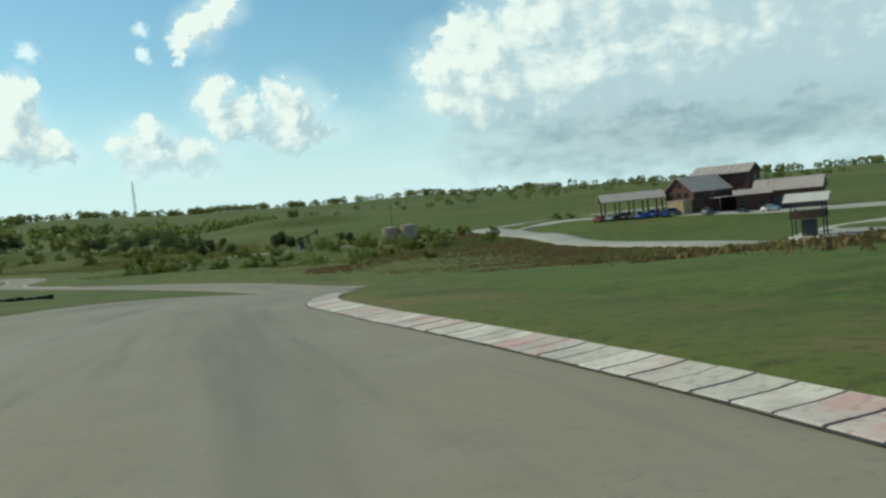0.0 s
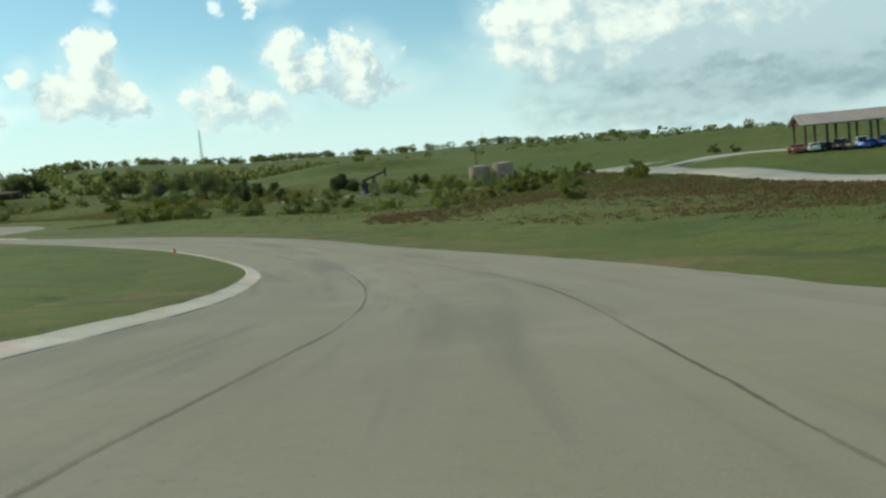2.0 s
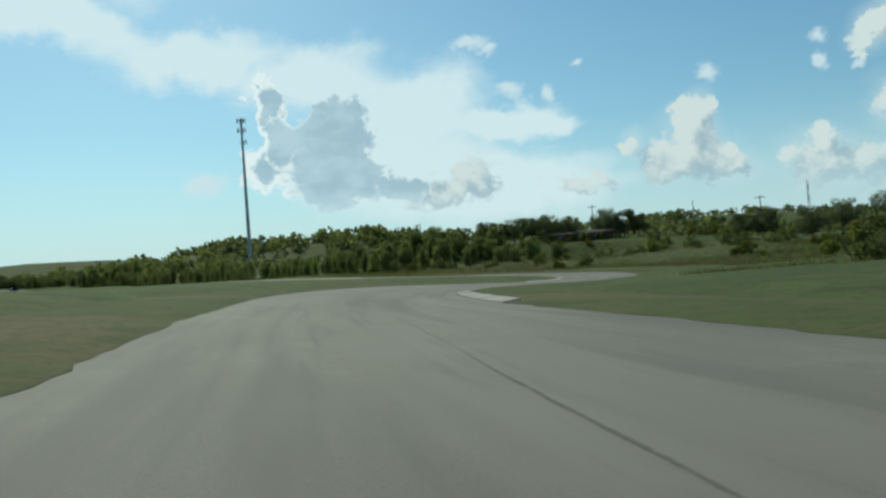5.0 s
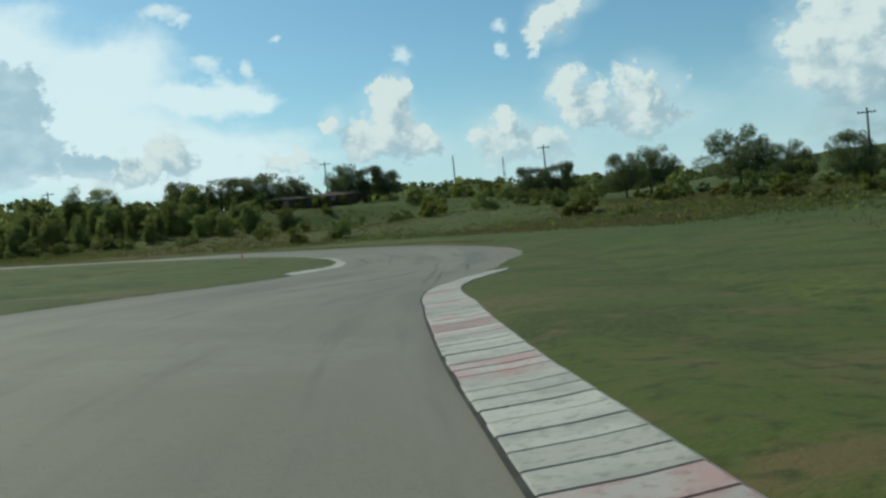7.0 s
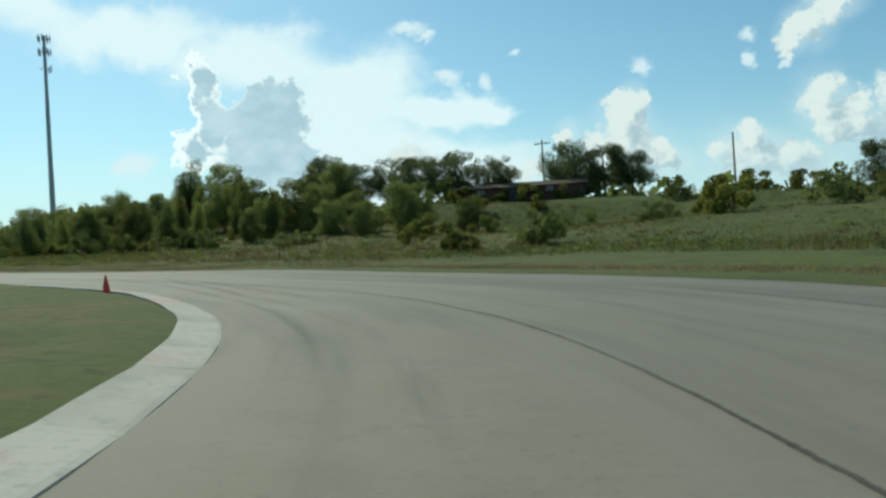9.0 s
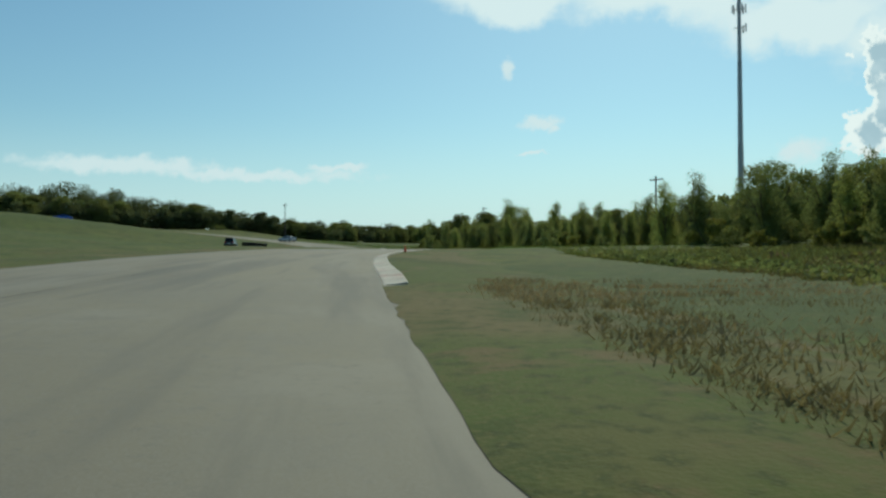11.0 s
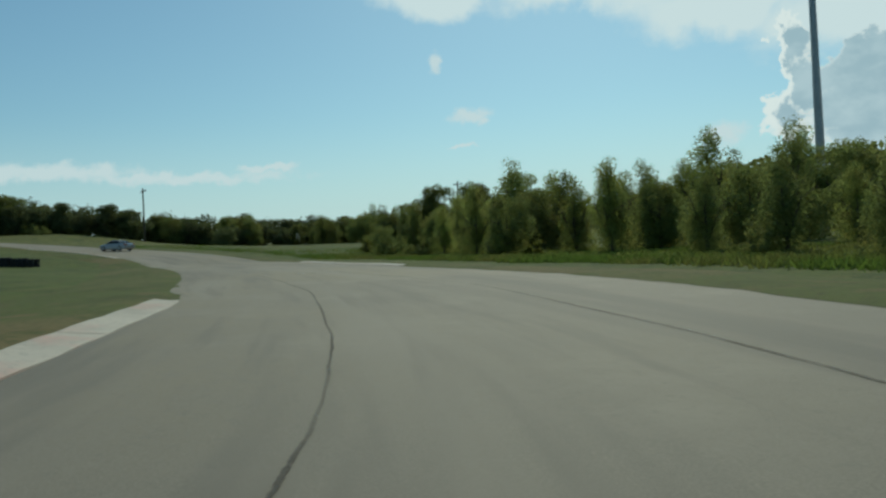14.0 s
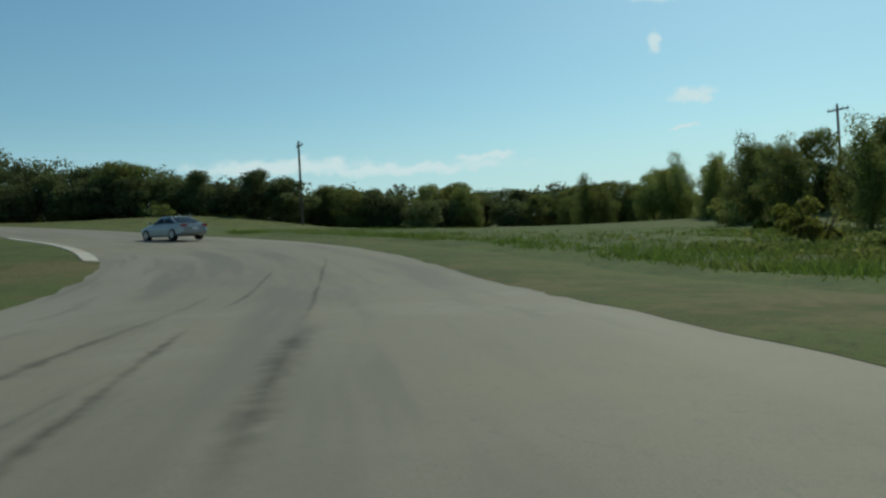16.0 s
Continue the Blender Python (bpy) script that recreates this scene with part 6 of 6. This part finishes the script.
# ---- tyre walls ----
def torus_mesh(R, r, wide):
    bm = bmesh.new()
    prof = [(R - 0.13, -wide), (R - 0.03, -wide), (R, -wide * 0.6), (R, wide * 0.6), (R - 0.03, wide), (R - 0.13, wide), (R - 0.15, 0)]
    rings = [[bm.verts.new((p * math.cos(a * math.tau / 16), p * math.sin(a * math.tau / 16), z)) for p, z in prof] for a in range(16)]
    for a in range(16):
        b = (a + 1) % 16
        for i in range(len(prof)):
            k = (i + 1) % len(prof)
            bm.faces.new((rings[a][i], rings[b][i], rings[b][k], rings[a][k]))
    me = bpy.data.meshes.new("tyre")
    bm.to_mesh(me)
    bm.free()
    me.materials.append(BLACK_RUBBER)
    return me


TYRE = torus_mesh(0.32, 0.1, 0.10)


def tyre_wall(x, y, turn, count, high, label):
    root = empty("tyre_wall", (x, y, ground_z(x, y)), turn)
    r = random.Random(int(x * 10))
    for i in range(count):
        for j in range(2):
            for k in range(high if r.random() < 0.85 else high - 1):
                ob = new("tyre", TYRE)
                ob.parent = root
                px, py = (i - count / 2) * 0.65 + r.uniform(-0.05, 0.05), j * 0.64 + r.uniform(-0.05, 0.05) + 0.25 * math.sin(i * 0.35)
                g = Matrix.Rotation(turn, 4, "Z") @ Vector((px, py, 0))
                ob.location = (px, py, ground_z(x + g.x, y + g.y) - root.location.z + 0.1 + k * 0.205)
                ob.rotation_euler = (r.uniform(-0.08, 0.08), r.uniform(-0.08, 0.08), r.uniform(0, 6))
    return tagged(root, label, "tyre wall")


tyre_wall(-25.5, 66.5, 0.12, 22, 6, "low heap of stacked black tyres on the infield grass")
tyre_wall(-289.4, 293.6, 0.86, 8, 4, "low stack of black tyres on the infield grass")

# ---- pump jack by the tanks ----
px, py = 2.0, 256.0
pj = empty("pump_jack", (px, py, ground_z(px, py)), 0.5)
box_part("skid_base", (0, 0, 0.15), (6.5, 1.6, 0.5), CONCRETE, pj, "concrete base", 0.04)
for i in (-1, 1):
    for j in (-1, 1):
        bm = bmesh.new()
        add_tube(bm, (i * 1.1, j * 0.8, 0.3), (0, j * 0.15, 4.6), 0.12, 0.10, 8)
        part("samson_leg", bm, RUST, pj)
bm = bmesh.new()
add_box(bm, (0.2, 0, 0), (6.4, 0.30, 0.5))
part("walking_beam", bm, RUST, pj).matrix_basis = Matrix.Translation((0, 0, 4.75)) @ Matrix.Rotation(-0.30, 4, "Y")
bm = bmesh.new()
for k in range(7):
    a = -0.9 + k * 0.3
    add_box(bm, (3.25 + 0.35 * math.cos(a), 0, 5.65 + 1.1 * math.sin(a)), (0.4, 0.35, 0.45))
part("horse_head", bm, RUST, pj)
for j in (-1, 1):
    box_part("crank_arm", (-2.6, j * 0.6, 1.7), (0.9, 0.18, 2.4), DARK_STEEL, pj, bevel=0.05)
    bm = bmesh.new()
    add_tube(bm, (-2.6, j * 0.6, 2.4), (-2.7, j * 0.5, 3.9), 0.07, 0.07, 6)
    part("pitman_rod", bm, DARK_STEEL, pj)
box_part("motor_box", (-3.4, 0, 0.85), (0.9, 0.9, 0.9), STEEL, pj, "grey motor housing", 0.04)
pj.scale = (0.9, 0.9, 0.9)
tagged(pj, "rusty brown oil pump jack on a concrete base", "pump jack")

# low dark barn on the bank: tree shade is put into its wall and roof colours
gable_block("barn", Vector((-126, 357, ground_z(-126, 357))), 0.42, 17.0, 5.0, 1.9, 2.5, TIMBER, "low barn behind the oaks, brown darkened for tree shade", "barn", None, [(0, -5, 1.0, 1.2, 1.0), (0, 4, 1.0, 1.2, 1.0)], [(0, 2.6, 2.2)], roof_mat=RUST)
gable_block("farmhouse", Vector((255, 840, ground_z(255, 840))), 0.4, 26.0, 10.0, 3.4, 6.0, WHITE_PAINT, "distant pale farmhouse on the hill", "house", None, [(0, -6, 1.0, 1.6, 1.4), (0, 5, 1.0, 1.6, 1.4)], [(0, 1.2, 2.1)])


# board seen from behind, among the oaks on the bank
bz = ground_z(-122.8, 374.9)
board = empty("sign_board", (-122.8, 374.9, bz), 0.35)
for i in (-1.6, 1.6):
    box_part("post", (i, 0.12, 1.7), (0.16, 0.16, 4.2), TIMBER, board)
box_part("panel", (0, 0, 3.84 - bz - 1.2), (4.3, 0.08, 2.5), DARK_STEEL, board, "dark blank panel", 0.01)
for k in (-0.8, 0.8):
    box_part("rail", (0, -0.07, 3.84 - bz - 1.2 + k), (4.2, 0.06, 0.12), TIMBER, board)
tagged(board, "large dark board on two posts behind the oaks", "sign board")


# ---- grass ----
def blades(name, places, tall, wide, seed, mat, label, lean=0.5):
    """Grass: for each place (x, y, z) a bent pair of narrow triangles."""
    r = np.random.default_rng(seed)
    p = np.asarray(places, float)
    n = len(p)
    a = r.uniform(0, math.tau, n)
    h = tall * r.uniform(0.45, 1.25, n)
    w_ = wide * r.uniform(0.6, 1.3, n)
    b = r.uniform(0, math.tau, n)
    l = h * lean * r.uniform(0.2, 1.0, n)
    side = np.stack([np.cos(a) * w_, np.sin(a) * w_, np.zeros(n)], 1)
    tip = p + np.stack([np.cos(b) * l, np.sin(b) * l, h], 1)
    v = np.stack([p - side - (0, 0, 0.03), p + side - (0, 0, 0.03), tip], 1).reshape(-1, 3)
    me = bpy.data.meshes.new(name)
    me.from_pydata(v.tolist(), [], [(3 * i, 3 * i + 1, 3 * i + 2) for i in range(n)])
    me.materials.append(mat)
    return tagged(new(name, me), label, "grass", kind="stuff")


gr = np.random.default_rng(8)


def strip_places(n, lo, hi, s0, s1, sides=(1, -1), clump=0):
    """Random places along the track's sides, denser near the edge, on the land or the verge."""
    out = []
    s = gr.uniform(s0, s1, n)
    for side in sides:
        i = np.clip(s.astype(int), 0, len(ST) - 1)
        room = np.array([kerb_room(float(q), side) for q in np.arange(0, LENGTH)])[i]
        rag = np.array([ragged(float(q), side) for q in np.arange(0, LENGTH)])[i]
        g = lo + (hi - lo) * gr.random(n) ** 1.6
        side_edge = np.array([edge(float(q), side) for q in np.arange(0, LENGTH)])[i]
        o = side * (side_edge + room + np.abs(rag) * 0.6 + 0.06 + g)
        x, y = CX[i] + NX[i] * o + gr.uniform(-0.5, 0.5, n) * TX[i], CY[i] + NY[i] * o + gr.uniform(-0.5, 0.5, n) * TY[i]
        z, gap_ = land_height(x, y)
        z = np.where(gap_ < 4.0, profile(i, np.clip(o, -12, 12)) + 0.0, z) + np.where(gap_ > 3.0, -0.05 * np.clip(gap_ - 3, 0, 1), 0.02)
        out.append(np.stack([x, y, z], 1))
    return np.concatenate(out)


rough = strip_places(9000, 9.0, 26.0, 402, 450, (-1,))
rough = np.repeat(rough, 8, 0) + gr.normal(0, 0.25, (len(rough) * 8, 3)) * (1, 1, 0)
blades("rough_grass", rough, 0.08, 0.03, 3, GRASS, "rough unmown grass before the trees", 2.5)


def brush(name, places, radius, seed, mat, label):
    """Low weeds: at each place a flat dome of small leaves."""
    r = np.random.default_rng(seed)
    p = np.repeat(np.asarray(places, float), 16, 0)
    k = np.repeat(radius * r.uniform(0.4, 1.4, len(places)), 16)[:, None]
    d = r.normal(size=p.shape)
    d /= np.linalg.norm(d, axis=1)[:, None]
    d[:, 2] = np.abs(d[:, 2]) * 0.6
    c = p + d * k * r.uniform(0.5, 1.0, (len(p), 1))
    n = d + r.normal(size=p.shape) * 0.6
    n /= np.linalg.norm(n, axis=1)[:, None]
    t = np.cross(n, r.normal(size=p.shape))
    t /= np.linalg.norm(t, axis=1)[:, None]
    b = np.cross(n, t)
    s = k * 0.30 * r.uniform(0.6, 1.2, (len(p), 1))
    q = np.stack([c - t * s, c - b * s * 0.6, c + t * s, c + b * s * 0.6], 1).reshape(-1, 3)
    me = bpy.data.meshes.new(name)
    me.from_pydata(q.tolist(), [], [(4 * i, 4 * i + 1, 4 * i + 2, 4 * i + 3) for i in range(len(c))])
    me.materials.append(mat)
    return tagged(new(name, me), label, "weeds", kind="stuff")


def spread_places(n, x0, x1, y0, y1, gap0):
    x, y = gr.uniform(x0, x1, n), gr.uniform(y0, y1, n)
    z, g = land_height(x, y)
    return np.stack([x, y, z], 1)[g > gap0]




def outside(p):
    """Those places that lie to the right of the track."""
    i = np.array([int(np.argmin((x - CX) ** 2 + (y - CY) ** 2)) for x, y, z in p])
    return p[((p[:, 0] - CX[i]) * NX[i] + (p[:, 1] - CY[i]) * NY[i]) < 0]


bank = outside(spread_places(34000, -160, -15, 262, 352, 13))
bank = np.repeat(bank, 6, 0) + gr.normal(0, 0.3, (len(bank) * 6, 3)) * (1, 1, 0)
blades("tall_grass", bank, 0.26, 0.03, 31, TALL_GRASS, "tall olive grass on the rough bank", 1.6)
straw = strip_places(6000, 1.6, 14.0, 336, 402, (-1,))
straw = np.repeat(straw, 8, 0) + gr.normal(0, 0.16, (len(straw) * 8, 3)) * (1, 1, 0)
blades("straw_grass", straw, 0.08, 0.014, 33, STRAW, "pale dry grass beside the track", 2.2)
brush("weeds", outside(spread_places(1500, -150, -20, 262, 350, 15)), 0.40, 11, LEAF, "green weeds on the rough bank")
brush("dry_weeds", outside(spread_places(2000, -150, -20, 262, 350, 14)), 0.35, 12, DRY_GRASS, "brown dry weeds on the rough bank")
brush("yellow_weeds", outside(spread_places(1000, -150, -20, 262, 350, 16)), 0.34, 13, LEAF_YELLOW, "yellow flowering weeds on the bank")
valley = outside(spread_places(20000, -85, 45, 150, 330, 12))
valley = np.repeat(valley, 4, 0) + gr.normal(0, 0.3, (len(valley) * 4, 3)) * (1, 1, 0)
blades("valley_grass", valley, 0.30, 0.035, 32, TALL_GRASS, "tall olive grass over the valley floor", 1.4)
brush("valley_weeds", spread_places(2200, -80, 45, 165, 330, 18), 0.5, 14, LEAF, "green weeds over the valley floor")
lush = strip_places(15000, 5.0, 20.0, 448, 592, (-1,))
lush = np.repeat(lush, 7, 0) + gr.normal(0, 0.22, (len(lush) * 7, 3)) * (1, 1, 0)
blades("lush_grass", lush, 0.24, 0.028, 35, LUSH, "lush green grass between the track and the wood", 1.3)
brush("field_edge_weeds", strip_places(7000, 9.0, 20.0, 390, 575, (-1,)), 0.24, 15, LEAF, "green weeds in the rough grass")
dx_, dy_ = gr.uniform(0, 62, 30000), gr.uniform(15, 215, 30000)
dz_, dg = land_height(dx_, dy_)
keep = (dg > 9 + 2.5 * gr.random(30000)) & (dx_ < np.interp(dy_, (40, 81, 95, 111, 125, 145, 203), (66, 61, 58.6, 55.6, 53.2, 49.5, 50)) - 5)
keep &= (dy_ < 150) | (dx_ > 12)
dry = np.stack([dx_, dy_, dz_], 1)[keep]
brush("dry_grass", dry[::2], 0.36, 4, DRY_GRASS, "low russet dry grass in the valley")
stalks = np.repeat(dry, 5, 0) + gr.normal(0, 0.3, (len(dry) * 5, 3)) * (1, 1, 0)
blades("dry_stalks", stalks, 0.28, 0.03, 34, DRY_GRASS, "standing russet grass stalks in the valley", 1.3)
